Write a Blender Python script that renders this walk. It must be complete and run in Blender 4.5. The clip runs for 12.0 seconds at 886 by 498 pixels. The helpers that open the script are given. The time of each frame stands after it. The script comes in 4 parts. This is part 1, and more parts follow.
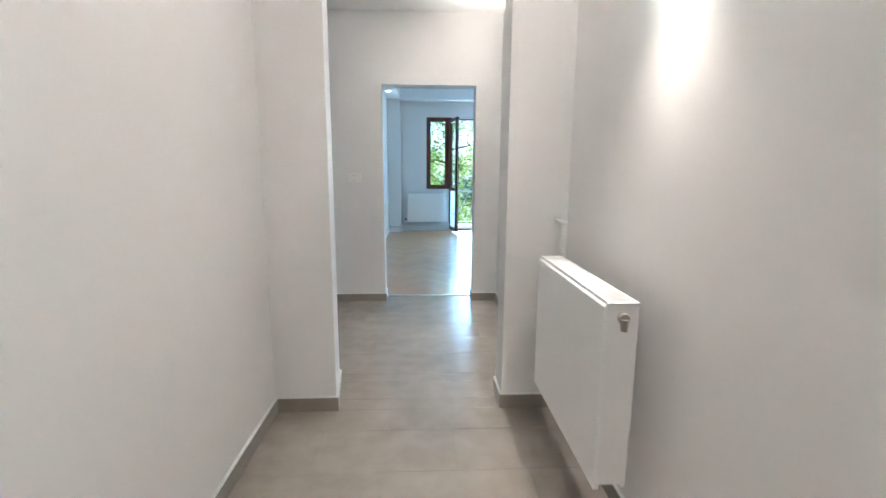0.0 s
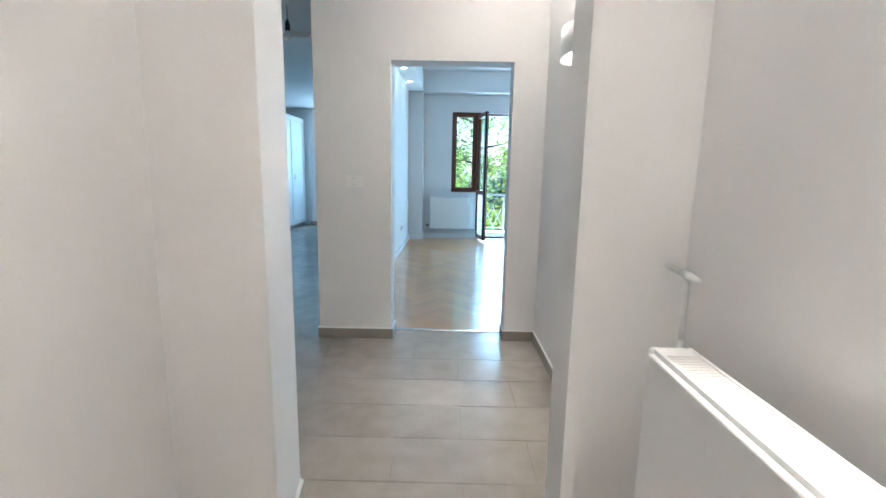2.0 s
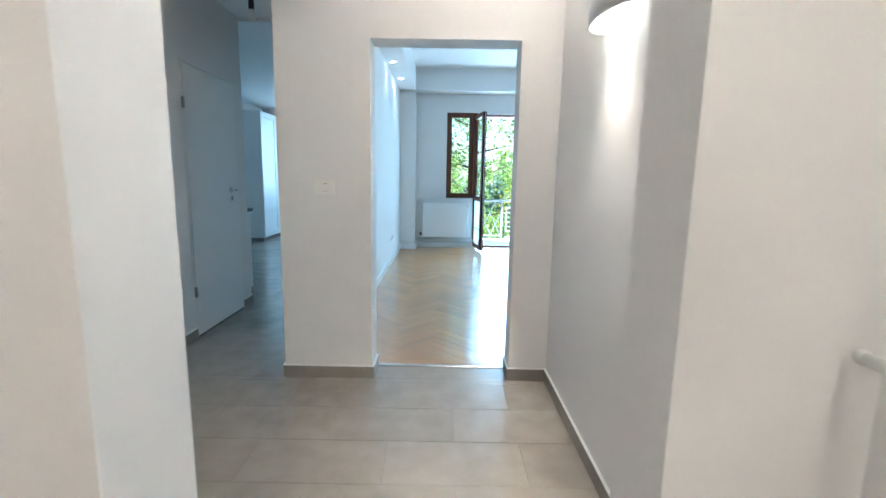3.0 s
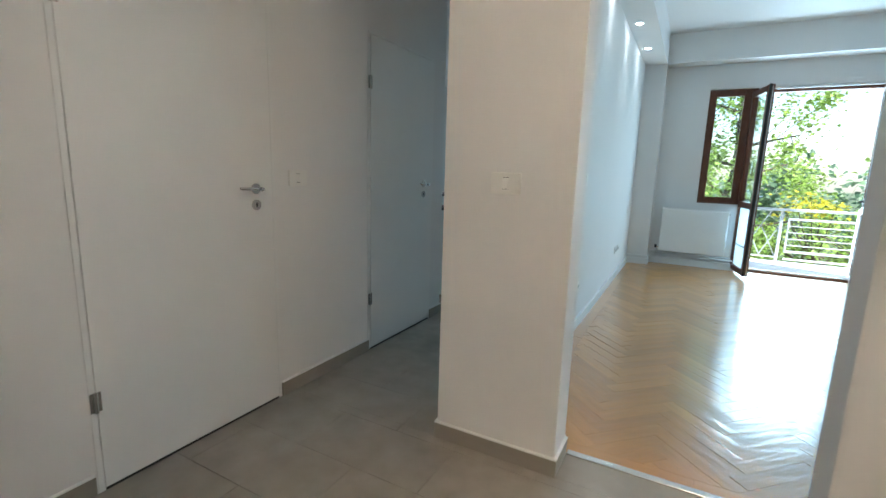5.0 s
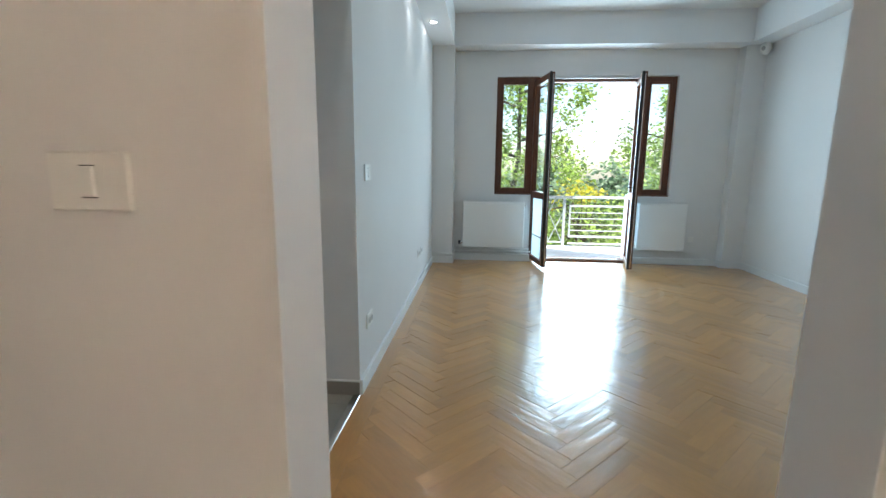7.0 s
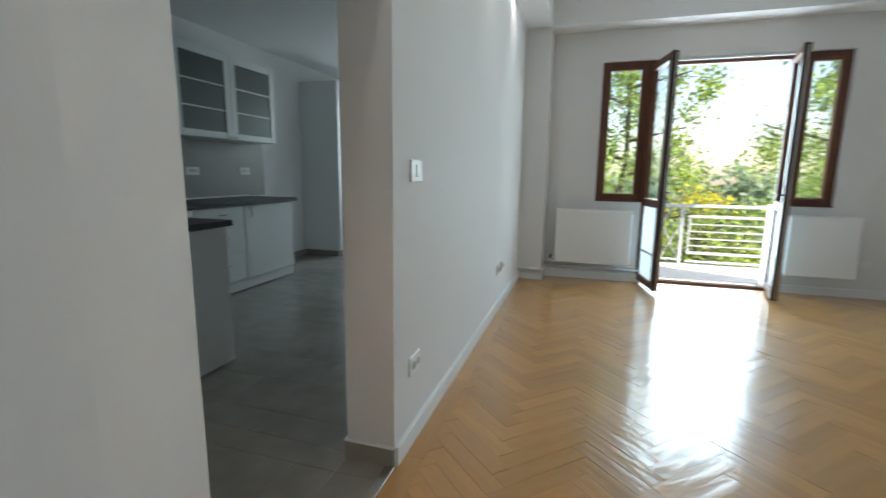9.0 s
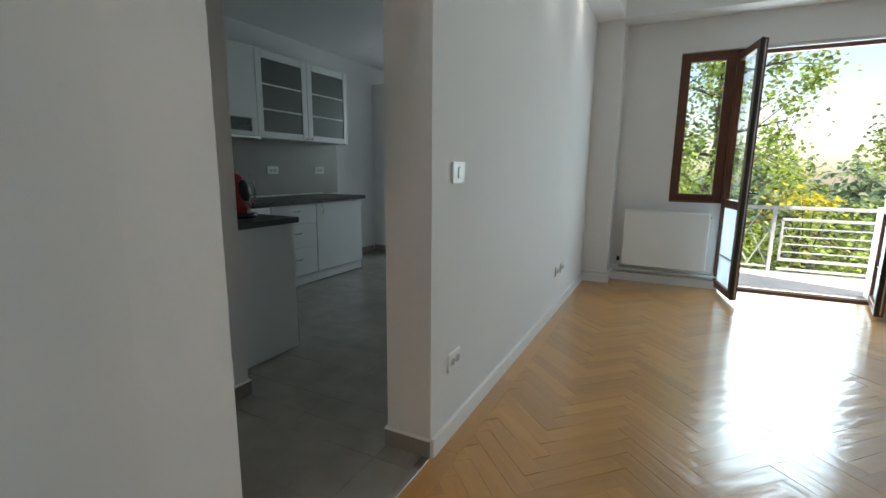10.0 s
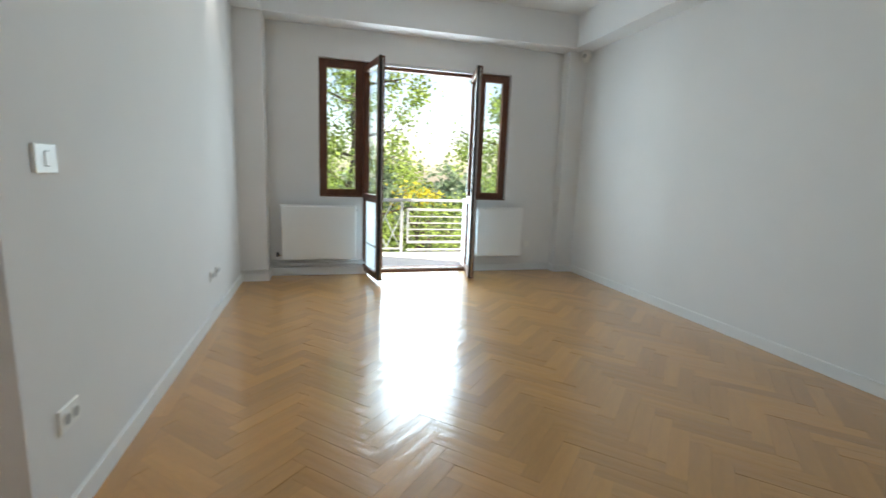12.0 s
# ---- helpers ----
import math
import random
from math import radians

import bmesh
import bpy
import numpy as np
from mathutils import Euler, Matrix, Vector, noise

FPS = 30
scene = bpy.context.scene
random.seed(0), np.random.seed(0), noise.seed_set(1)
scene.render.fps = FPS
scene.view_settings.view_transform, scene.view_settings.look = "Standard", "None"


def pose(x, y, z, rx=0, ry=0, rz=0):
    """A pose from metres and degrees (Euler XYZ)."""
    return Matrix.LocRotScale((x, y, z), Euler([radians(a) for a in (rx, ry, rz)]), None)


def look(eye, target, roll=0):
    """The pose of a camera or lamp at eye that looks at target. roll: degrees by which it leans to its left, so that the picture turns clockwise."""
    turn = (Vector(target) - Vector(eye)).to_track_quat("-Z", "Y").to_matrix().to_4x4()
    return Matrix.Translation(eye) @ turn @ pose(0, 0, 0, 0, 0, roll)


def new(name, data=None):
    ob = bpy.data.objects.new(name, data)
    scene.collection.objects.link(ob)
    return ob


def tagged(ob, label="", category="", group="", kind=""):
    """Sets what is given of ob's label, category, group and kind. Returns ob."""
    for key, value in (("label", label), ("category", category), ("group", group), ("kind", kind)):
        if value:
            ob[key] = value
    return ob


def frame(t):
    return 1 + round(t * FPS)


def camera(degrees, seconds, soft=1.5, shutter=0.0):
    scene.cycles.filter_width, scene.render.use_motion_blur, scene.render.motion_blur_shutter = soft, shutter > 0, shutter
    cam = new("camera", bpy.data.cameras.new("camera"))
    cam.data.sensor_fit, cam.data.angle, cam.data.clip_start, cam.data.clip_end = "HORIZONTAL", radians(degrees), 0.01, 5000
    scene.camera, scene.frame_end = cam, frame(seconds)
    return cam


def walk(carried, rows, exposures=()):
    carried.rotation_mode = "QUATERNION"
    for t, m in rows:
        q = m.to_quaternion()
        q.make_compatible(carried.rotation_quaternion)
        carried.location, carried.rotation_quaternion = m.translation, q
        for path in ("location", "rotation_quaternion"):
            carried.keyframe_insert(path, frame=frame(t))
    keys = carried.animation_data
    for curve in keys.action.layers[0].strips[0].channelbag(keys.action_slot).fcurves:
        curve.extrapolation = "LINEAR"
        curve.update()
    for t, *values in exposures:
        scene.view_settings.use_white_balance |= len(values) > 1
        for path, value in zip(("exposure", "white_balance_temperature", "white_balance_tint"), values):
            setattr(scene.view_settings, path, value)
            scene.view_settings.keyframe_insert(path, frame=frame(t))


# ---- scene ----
cam = camera(88.9, 12.0, shutter=0.4)
EXPOSURES = [(0, 1.72, 5080, 3), (0.5, 1.46, 5080, 3), (1.0, 1.32, 5080, 3), (1.5, 1.39, 5080, 3), (2.0, 1.82, 5090, 3), (2.5, 1.89, 5120, 3),
             (3.5, 1.95, 5300, 2), (5.5, 1.46, 6100, 6), (6.5, 1.42, 6200, 9), (8.5, 1.28, 7100, 14), (9.0, 1.25, 7150, 15), (9.5, 1.05, 7300, 16), (10.0, 1.0, 7350, 16), (10.5, 1.24, 7400, 16), (11.5, 1.36, 7350, 17), (12, 1.3, 7350, 17)]
PATH = [
    (0, (0.544, -0.14, 1.249), (0.639, 1.829, 0.913), 0.3),
    (0.5, (0.559, 0.098, 1.25), (0.549, 2.068, 0.903), 0.9),
    (1, (0.539, 0.321, 1.259), (0.503, 2.29, 0.908), 0.7),
    (1.5, (0.545, 0.537, 1.263), (0.506, 2.506, 0.915), 0.9),
    (2, (0.608, 0.85, 1.27), (0.588, 2.821, 0.933), 1.0),
    (2.5, (0.612, 1.166, 1.262), (0.606, 3.139, 0.932), 1.2),
    (3, (0.623, 1.463, 1.264), (0.622, 3.439, 0.948), 1.0),
    (3.5, (0.648, 1.714, 1.263), (0.36, 3.673, 0.951), 0.8),
    (3.7, (0.654, 1.804, 1.268), (0.197, 3.727, 0.957), 1.5),
    (5.3, (0.51, 2.605, 1.225), (-0.438, 4.332, 0.876), 1.4),
    (5.5, (0.483, 2.705, 1.218), (-0.462, 4.433, 0.869), 1.2),
    (6, (0.49, 2.952, 1.202), (-0.185, 4.803, 0.858), 0.2),
    (6.5, (0.476, 3.255, 1.213), (0.186, 5.203, 0.862), 0.3),
    (6.7, (0.482, 3.373, 1.217), (0.323, 5.335, 0.865), 0.7),
    (8.3, (0.478, 4.071, 1.176), (0.255, 6.031, 0.841), -0.4),
    (8.5, (0.465, 4.13, 1.176), (0.216, 6.086, 0.845), -0.4),
    (9, (0.521, 4.229, 1.182), (-0.056, 6.115, 0.85), 0.7),
    (9.5, (0.64, 4.236, 1.209), (-0.254, 5.99, 0.859), 0.7),
    (10, (0.667, 4.243, 1.203), (-0.212, 6.005, 0.856), 0.6),
    (10.5, (0.669, 4.278, 1.182), (0.079, 6.159, 0.842), 2.0),
    (11, (0.652, 4.311, 1.181), (0.429, 6.27, 0.844), 2.1),
    (11.5, (0.661, 4.326, 1.18), (0.829, 6.291, 0.849), 1.7),
    (12, (0.664, 4.343, 1.187), (1.186, 6.246, 0.86), 2.1),
]
walk(cam, [(t, look(eye, target, roll)) for t, eye, target, roll in PATH], EXPOSURES)


# ---- world and light ----
world = bpy.data.worlds.new("world")
scene.world = world
world.use_nodes = True
wn = world.node_tree
sky = wn.nodes.new("ShaderNodeTexSky")
sky.sky_type = "NISHITA"
sky.sun_disc = False
sky.sun_elevation = radians(49)
sky.sun_rotation = radians(114)
sky.air_density, sky.dust_density = 1.0, 1.0
wn.nodes["Background"].inputs["Strength"].default_value = 0.15
wn.links.new(sky.outputs[0], wn.nodes["Background"].inputs["Color"])


def lamp(name, kind, power, colour, m, size=0.1, size_y=None, spot=None, blend=0.3):
    data = bpy.data.lights.new(name, kind)
    data.energy, data.color = power, colour
    if kind == "AREA":
        data.size = size
        if size_y:
            data.shape, data.size_y = "RECTANGLE", size_y
    elif kind == "SPOT":
        data.spot_size, data.spot_blend, data.shadow_soft_size = radians(spot), blend, size
    elif kind == "SUN":
        data.angle = size
    else:
        data.shadow_soft_size = size
    ob = new(name, data)
    ob.matrix_world = m
    return ob


WARM = (1.0, 0.76, 0.56)
COOL = (0.56, 0.82, 1.0)
SCONCES = (-0.88, 1.19, 3.26)  # places of the wall lights along the corridor; the first, unseen, is added fill
SPOTS = (4.55, 5.5, 6.48, 7.47, 8.45)
lamp("sun", "SUN", 5.0, (1.0, 0.95, 0.86), look((8.0, -3.5, 10), (0, 0, 0)), radians(0.6))
lamp("window_daylight", "AREA", 37, COOL, look((1.815, 9.97, 1.2), (1.815, 5.0, 0.8)), 1.25, 2.2)
# the kitchen lamp stands in for daylight from an unseen, assumed window
lamp("kitchen_daylight", "AREA", 11.5, COOL, look((-1.6, 11.55, 1.6), (-1.6, 8.0, 0.6)), 1.2, 1.4)
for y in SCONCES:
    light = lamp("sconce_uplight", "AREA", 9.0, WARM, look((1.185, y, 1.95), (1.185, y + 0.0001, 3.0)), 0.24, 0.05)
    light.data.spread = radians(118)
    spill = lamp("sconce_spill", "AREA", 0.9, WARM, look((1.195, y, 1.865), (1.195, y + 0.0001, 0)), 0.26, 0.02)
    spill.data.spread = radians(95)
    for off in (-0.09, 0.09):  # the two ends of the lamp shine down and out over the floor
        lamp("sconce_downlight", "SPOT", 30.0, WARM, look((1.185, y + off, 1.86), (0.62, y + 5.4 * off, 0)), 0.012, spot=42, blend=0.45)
for y in SPOTS:
    lamp("ceiling_spot", "SPOT", 1.6, (0.85, 0.95, 1.0), look((-0.045, y, 2.672), (-0.06, y, 0)), 0.02, spot=64, blend=0.4)


# ---- materials ----
def material(name, colour, rough=0.6, metal=0.0, spread=0.04, scale=6.0, bump=0.0, bump_scale=40.0, coat=0.0, per_object=0.0, stretch=(1, 1, 1), coords="Object", bump_depth=0.002, joined=False):
    """A surface with two scales of variation in tone, and fine relief."""
    m = bpy.data.materials.new(name)
    m.use_nodes = True
    t = m.node_tree
    b = t.nodes["Principled BSDF"]
    b.inputs["Metallic"].default_value = metal
    b.inputs["Coat Weight"].default_value = coat
    b.inputs["Coat Roughness"].default_value = 0.12
    tc = t.nodes.new("ShaderNodeTexCoord")
    mp = t.nodes.new("ShaderNodeMapping")
    mp.inputs["Scale"].default_value = stretch
    if coords == "World":
        place = t.nodes.new("ShaderNodeNewGeometry")
        t.links.new(place.outputs["Position"], mp.inputs[0])
    else:
        t.links.new(tc.outputs[coords], mp.inputs[0])
    big, small = t.nodes.new("ShaderNodeTexNoise"), t.nodes.new("ShaderNodeTexNoise")
    big.inputs["Scale"].default_value, small.inputs["Scale"].default_value = scale * 0.2, scale
    big.inputs["Detail"].default_value, small.inputs["Detail"].default_value = 1, 3
    for n in (big, small):
        t.links.new(mp.outputs[0], n.inputs["Vector"])
    mix = t.nodes.new("ShaderNodeMath")
    t.links.new(big.outputs[0], mix.inputs[0])
    t.links.new(small.outputs[0], mix.inputs[1])
    last = mix.outputs[0]
    width = 1.0
    if per_object:
        each = t.nodes.new("ShaderNodeNewGeometry").outputs["Random Per Island"] if joined else t.nodes.new("ShaderNodeObjectInfo").outputs["Random"]
        mul = t.nodes.new("ShaderNodeMath")
        mul.operation = "MULTIPLY"
        mul.inputs[1].default_value = per_object
        t.links.new(each, mul.inputs[0])
        add = t.nodes.new("ShaderNodeMath")
        t.links.new(last, add.inputs[0])
        t.links.new(mul.outputs[0], add.inputs[1])
        last = add.outputs[0]
        width += per_object
    ramp = t.nodes.new("ShaderNodeMapRange")
    ramp.inputs["From Min"].default_value = 0.6
    ramp.inputs["From Max"].default_value = 0.4 + width
    ramp.inputs["To Min"].default_value = 1 - spread
    ramp.inputs["To Max"].default_value = 1 + spread
    t.links.new(last, ramp.inputs[0])
    tone = t.nodes.new("ShaderNodeVectorMath")
    tone.operation = "SCALE"
    tone.inputs[0].default_value = colour
    t.links.new(ramp.outputs[0], tone.inputs["Scale"])
    t.links.new(tone.outputs[0], b.inputs["Base Color"])
    gloss = t.nodes.new("ShaderNodeMapRange")
    gloss.inputs["From Min"].default_value, gloss.inputs["From Max"].default_value = 0.3, 0.7
    gloss.inputs["To Min"].default_value, gloss.inputs["To Max"].default_value = rough * 0.88, min(1, rough * 1.12)
    t.links.new(small.outputs[0], gloss.inputs[0])
    t.links.new(gloss.outputs[0], b.inputs["Roughness"])
    if bump:
        fine = t.nodes.new("ShaderNodeTexNoise")
        fine.inputs["Scale"].default_value, fine.inputs["Detail"].default_value = bump_scale, 4
        t.links.new(mp.outputs[0], fine.inputs["Vector"])
        bp = t.nodes.new("ShaderNodeBump")
        bp.inputs["Strength"].default_value, bp.inputs["Distance"].default_value = bump, bump_depth
        t.links.new(fine.outputs[0], bp.inputs["Height"])
        t.links.new(bp.outputs[0], b.inputs["Normal"])
        t.links.new(bp.outputs[0], b.inputs["Coat Normal"])
    return m


def glass_material(name, tint=(0.95, 0.98, 0.97)):
    """A clear pane: light passes straight on, and the surface mirrors more at a slant."""
    m = bpy.data.materials.new(name)
    m.use_nodes = True
    t = m.node_tree
    clear, shine, mix, slant = (t.nodes.new(k) for k in ("ShaderNodeBsdfTransparent", "ShaderNodeBsdfGlossy", "ShaderNodeMixShader", "ShaderNodeLayerWeight"))
    clear.inputs["Color"].default_value = (*tint, 1)
    shine.inputs["Roughness"].default_value = 0.01
    slant.inputs["Blend"].default_value = 0.5
    steep, gloss = t.nodes.new("ShaderNodeMath"), t.nodes.new("ShaderNodeMath")
    steep.operation, gloss.operation = "POWER", "MULTIPLY_ADD"
    steep.inputs[1].default_value = 5.0
    gloss.inputs[1].default_value, gloss.inputs[2].default_value = 0.96, 0.04
    t.links.new(slant.outputs["Facing"], steep.inputs[0])
    t.links.new(steep.outputs[0], gloss.inputs[0])
    t.links.new(gloss.outputs[0], mix.inputs[0])
    t.links.new(clear.outputs[0], mix.inputs[1])
    t.links.new(shine.outputs[0], mix.inputs[2])
    t.links.new(mix.outputs[0], t.nodes["Material Output"].inputs["Surface"])
    return m


def glow_material(name, colour, strength):
    m = bpy.data.materials.new(name)
    m.use_nodes = True
    b = m.node_tree.nodes["Principled BSDF"]
    b.inputs["Base Color"].default_value = (*colour, 1)
    b.inputs["Emission Color"].default_value = (*colour, 1)
    b.inputs["Emission Strength"].default_value = strength
    return m


def leaf_material(name, colour, spread):
    """Thin leaves that let some light through; each leaf has its own tone."""
    m = bpy.data.materials.new(name)
    m.use_nodes = True
    t = m.node_tree
    b, out = t.nodes["Principled BSDF"], t.nodes["Material Output"]
    b.inputs["Roughness"].default_value = 0.45
    geo = t.nodes.new("ShaderNodeNewGeometry")
    ramp = t.nodes.new("ShaderNodeMapRange")
    ramp.inputs["To Min"].default_value, ramp.inputs["To Max"].default_value = 1 - spread, 1 + spread
    t.links.new(geo.outputs["Random Per Island"], ramp.inputs[0])
    tone = t.nodes.new("ShaderNodeVectorMath")
    tone.operation = "SCALE"
    tone.inputs[0].default_value = colour
    t.links.new(ramp.outputs[0], tone.inputs["Scale"])
    t.links.new(tone.outputs[0], b.inputs["Base Color"])
    thin, mix = t.nodes.new("ShaderNodeBsdfTranslucent"), t.nodes.new("ShaderNodeMixShader")
    t.links.new(tone.outputs[0], thin.inputs["Color"])
    mix.inputs[0].default_value = 0.5
    t.links.new(b.outputs[0], mix.inputs[1])
    t.links.new(thin.outputs[0], mix.inputs[2])
    t.links.new(mix.outputs[0], out.inputs["Surface"])
    return m


LEAF = leaf_material("leaf", (0.29, 0.40, 0.10), 0.6)
LEAF_YELLOW = leaf_material("yellow_leaf", (0.55, 0.50, 0.06), 0.35)
# far leaves are bluer: distance haze is put into their colour
LEAF_FAR_HAZE = leaf_material("far_leaf_haze_tint", (0.26, 0.36, 0.22), 0.4)
PAINT = material("wall_paint", (0.78, 0.77, 0.76), 0.75, spread=0.025, scale=3.0, bump=0.12, bump_scale=90)
CEILING = material("ceiling_paint", (0.82, 0.82, 0.82), 0.8, spread=0.02, scale=3.0, bump=0.1, bump_scale=90)
TRIM = material("white_trim", (0.80, 0.80, 0.79), 0.45, spread=0.02)
TILE = material("grey_tile", (0.315, 0.287, 0.25), 0.235, spread=0.2, scale=7.0, bump=0.05, bump_scale=9, per_object=0.08, coords="World")
SKIRT_TILE = material("skirting_tile", (0.275, 0.247, 0.21), 0.42, spread=0.1, scale=8.0)
GROUT = material("grout", (0.285, 0.26, 0.226), 0.85, spread=0.1, scale=30)
OAK, OAK_JOINED = (material(name, (0.52, 0.25, 0.066), 0.33, spread=0.21, coat=1.0, scale=9, bump=0.46, bump_scale=2.2, per_object=1.1, coords="UV", stretch=(1.6, 9, 1), bump_depth=0.006, joined=joined)
                   for name, joined in (("oak_parquet", False), ("oak_parquet_joined", True)))
OAK_GAP = material("parquet_gap", (0.40, 0.21, 0.07), 0.7)
ENAMEL = material("radiator_enamel", (0.84, 0.84, 0.83), 0.36, spread=0.01)
DOOR_WHITE = material("door_lacquer", (0.79, 0.79, 0.78), 0.4, spread=0.015)
PLASTIC = material("white_plastic", (0.82, 0.81, 0.78), 0.32, spread=0.02)
CHROME = material("brushed_steel", (0.62, 0.61, 0.59), 0.22, 1.0, spread=0.05)
DARK_WOOD = material("brown_window_wood", (0.13, 0.043, 0.02), 0.38, spread=0.3, scale=18, bump=0.1, stretch=(6, 6, 1))
SOCKET_GREY = material("socket_grey", (0.42, 0.42, 0.41), 0.5, spread=0.02)
SEAL_AND_GAP_SHADE = material("dark_rubber_and_gap_shade", (0.02, 0.02, 0.02), 0.6)
GLASS = glass_material("window_glass")
FROSTED = leaf_material("frosted_glass", (0.80, 0.86, 0.88), 0.0)
RAIL = material("grey_painted_steel", (0.50, 0.54, 0.56), 0.4, 0.0, spread=0.05)
CONCRETE = material("balcony_concrete", (0.78, 0.77, 0.75), 0.8, spread=0.12, scale=8, bump=0.3)
KITCHEN_WHITE = material("kitchen_foil", (0.76, 0.77, 0.76), 0.35, spread=0.015)
WORKTOP = material("dark_worktop", (0.035, 0.037, 0.04), 0.4, spread=0.25, scale=60)
SPLASH = material("beige_backsplash", (0.27, 0.245, 0.225), 0.35, spread=0.06, scale=6)
CAB_GLASS = material("cabinet_glass", (0.06, 0.075, 0.065), 0.35, spread=0.1)
RED = material("red_gloss_plastic", (0.35, 0.015, 0.015), 0.18, coat=0.6)
BLACK = material("black_plastic", (0.015, 0.015, 0.016), 0.35)
BARK = material("bark", (0.10, 0.075, 0.055), 0.9, spread=0.3, scale=12, bump=0.8, bump_scale=20)
GROUND = material("ground_grass", (0.07, 0.10, 0.04), 0.95, spread=0.4, scale=3.0, bump=0.5)
LAMP_GLOW = glow_material("lamp_glow", (1.0, 0.86, 0.68), 14.0)
SPOT_GLOW = glow_material("spot_glow", (0.92, 0.97, 1.0), 22.0)


# ---- mesh helpers ----
def add_box(bm, x0, x1, y0, y1, z0, z1, bevel=0.0, segments=1):
    made = bmesh.ops.create_cube(bm, size=1.0)["verts"]
    for v in made:
        v.co = ((x0 + x1) / 2 + v.co.x * (x1 - x0), (y0 + y1) / 2 + v.co.y * (y1 - y0), (z0 + z1) / 2 + v.co.z * (z1 - z0))
    if bevel:
        edges = list({e for v in made for e in v.link_edges})
        bmesh.ops.bevel(bm, geom=edges, offset=bevel, segments=segments, affect="EDGES", profile=0.5)
    return bm


def add_tube(bm, a, b, r, n=10, r2=None):
    a, b = Vector(a), Vector(b)
    m = Matrix.Translation((a + b) / 2) @ (b - a).to_track_quat("Z", "Y").to_matrix().to_4x4()
    bmesh.ops.create_cone(bm, cap_ends=True, segments=n, radius1=r, radius2=r if r2 is None else r2, depth=(b - a).length, matrix=m)
    return bm


def add_ball(bm, c, r, flat=(1, 1, 1), n=14):
    bmesh.ops.create_uvsphere(bm, u_segments=n, v_segments=n // 2 + 1, radius=r, matrix=Matrix.Translation(c) @ Matrix.Diagonal((*flat, 1)))
    return bm


def box(*a, **k):
    return add_box(bmesh.new(), *a, **k)


def tube(*a, **k):
    return add_tube(bmesh.new(), *a, **k)


def part(name, bm, mat, parent=None, label="", smooth=False):
    """One mesh object from a bmesh, under a thing or a part."""
    me = bpy.data.meshes.new(name)
    bmesh.ops.recalc_face_normals(bm, faces=bm.faces)
    bm.to_mesh(me)
    bm.free()
    me.materials.append(mat)
    if smooth:
        for p in me.polygons:
            p.use_smooth = True
    ob = new(name, me)
    if parent:
        ob.parent = parent
    return tagged(ob, label)


def thing(name, label, category, group="", kind="", at=(0, 0, 0)):
    ob = new(name)
    ob.location = at
    ob.empty_display_size = 0.1
    return tagged(ob, label, category, group, kind)


def structure(name, bm, mat, label, category):
    return tagged(part(name, bm, mat), label, category, kind="structure")


def prism(corners, z0, z1):
    """An upright block over a plan polygon."""
    bm = bmesh.new()
    low, high = ([bm.verts.new((x, y, z)) for x, y in corners] for z in (z0, z1))
    bm.faces.new(low[::-1])
    bm.faces.new(high)
    for i in range(len(corners)):
        j = (i + 1) % len(corners)
        bm.faces.new((low[i], low[j], high[j], high[i]))
    return bm


def boxes(*rows, bevel=0.0):
    bm = bmesh.new()
    for r in rows:
        add_box(bm, *r, bevel=bevel)
    return bm


# ---- the plan ----
HL, HR = -0.22, 1.28          # corridor side walls
SIDE = -1.265                 # wall with the two flush doors
Y0 = -1.7                     # behind the start
S0, S1 = 2.10, 2.42           # stub walls of the wide opening
SF = 0.054                    # the splayed jamb's far corner
D0, D1 = 4.155, 4.34          # doorway wall
DX0, DX1, DH = 0.190, 1.047, 2.028
P0, P1 = -0.357, -0.145       # wall between kitchen and living room
K0, K1, KH = 4.87, 5.77, 2.03  # opening into the kitchen
RX = 3.80                     # living room, right wall
WY = 9.62                     # living room, window wall
WO = 9.92                     # its outer face
KX = -3.27                    # kitchen, cabinet wall
KY0, KY1 = 5.80, 11.35
HC, LC, KC, SO = 2.65, 3.05, 2.62, 2.69   # ceilings: hall, living room, kitchen; soffits
W0, W1, WB, WT = 0.655, 2.89, 0.89, 2.38   # window group
G0, G1 = 1.19, 2.44           # balcony door
TOP = 3.2

# walls
structure("wall_corridor_west", boxes((HL - 0.15, HL, Y0, S0, 0, TOP)), PAINT, "smooth white painted wall of the corridor", "wall")
structure("wall_corridor_east", boxes((HR, HR + 0.15, Y0 - 0.15, D0, 0, TOP)), PAINT, "smooth white painted wall behind the radiator", "wall")
structure("wall_corridor_end", boxes((HL - 0.15, HR, Y0 - 0.15, Y0, 0, TOP)), PAINT, "plain white painted end wall", "wall")
structure("wall_stub_west", prism(((SIDE - 0.15, S0), (0.094, S0), (SF, S1), (SIDE - 0.15, S1)), 0, TOP), PAINT, "white painted stub wall of the wide opening", "wall")
structure("wall_stub_east", boxes((0.97, HR, S0, S1 - 0.13, 0, TOP)), PAINT, "white painted stub wall of the wide opening", "wall")
structure("wall_doorway", boxes((P0, DX0, D0, D1, 0, TOP), (DX1, RX + 0.15, D0, D1, 0, TOP), (DX0, DX1, D0, D1, DH, TOP)), PAINT,
          "white painted wall with an open doorway and no door", "wall")
pier = prism(((P0, D1), (P1, D1), (P1, 4.67), (P1 - 0.013, K0), (P0, K0)), 0, TOP)
add_box(pier, P0, P1, K0, K1, KH, TOP)
add_box(pier, P0, P1, K1, KY1, 0, TOP)
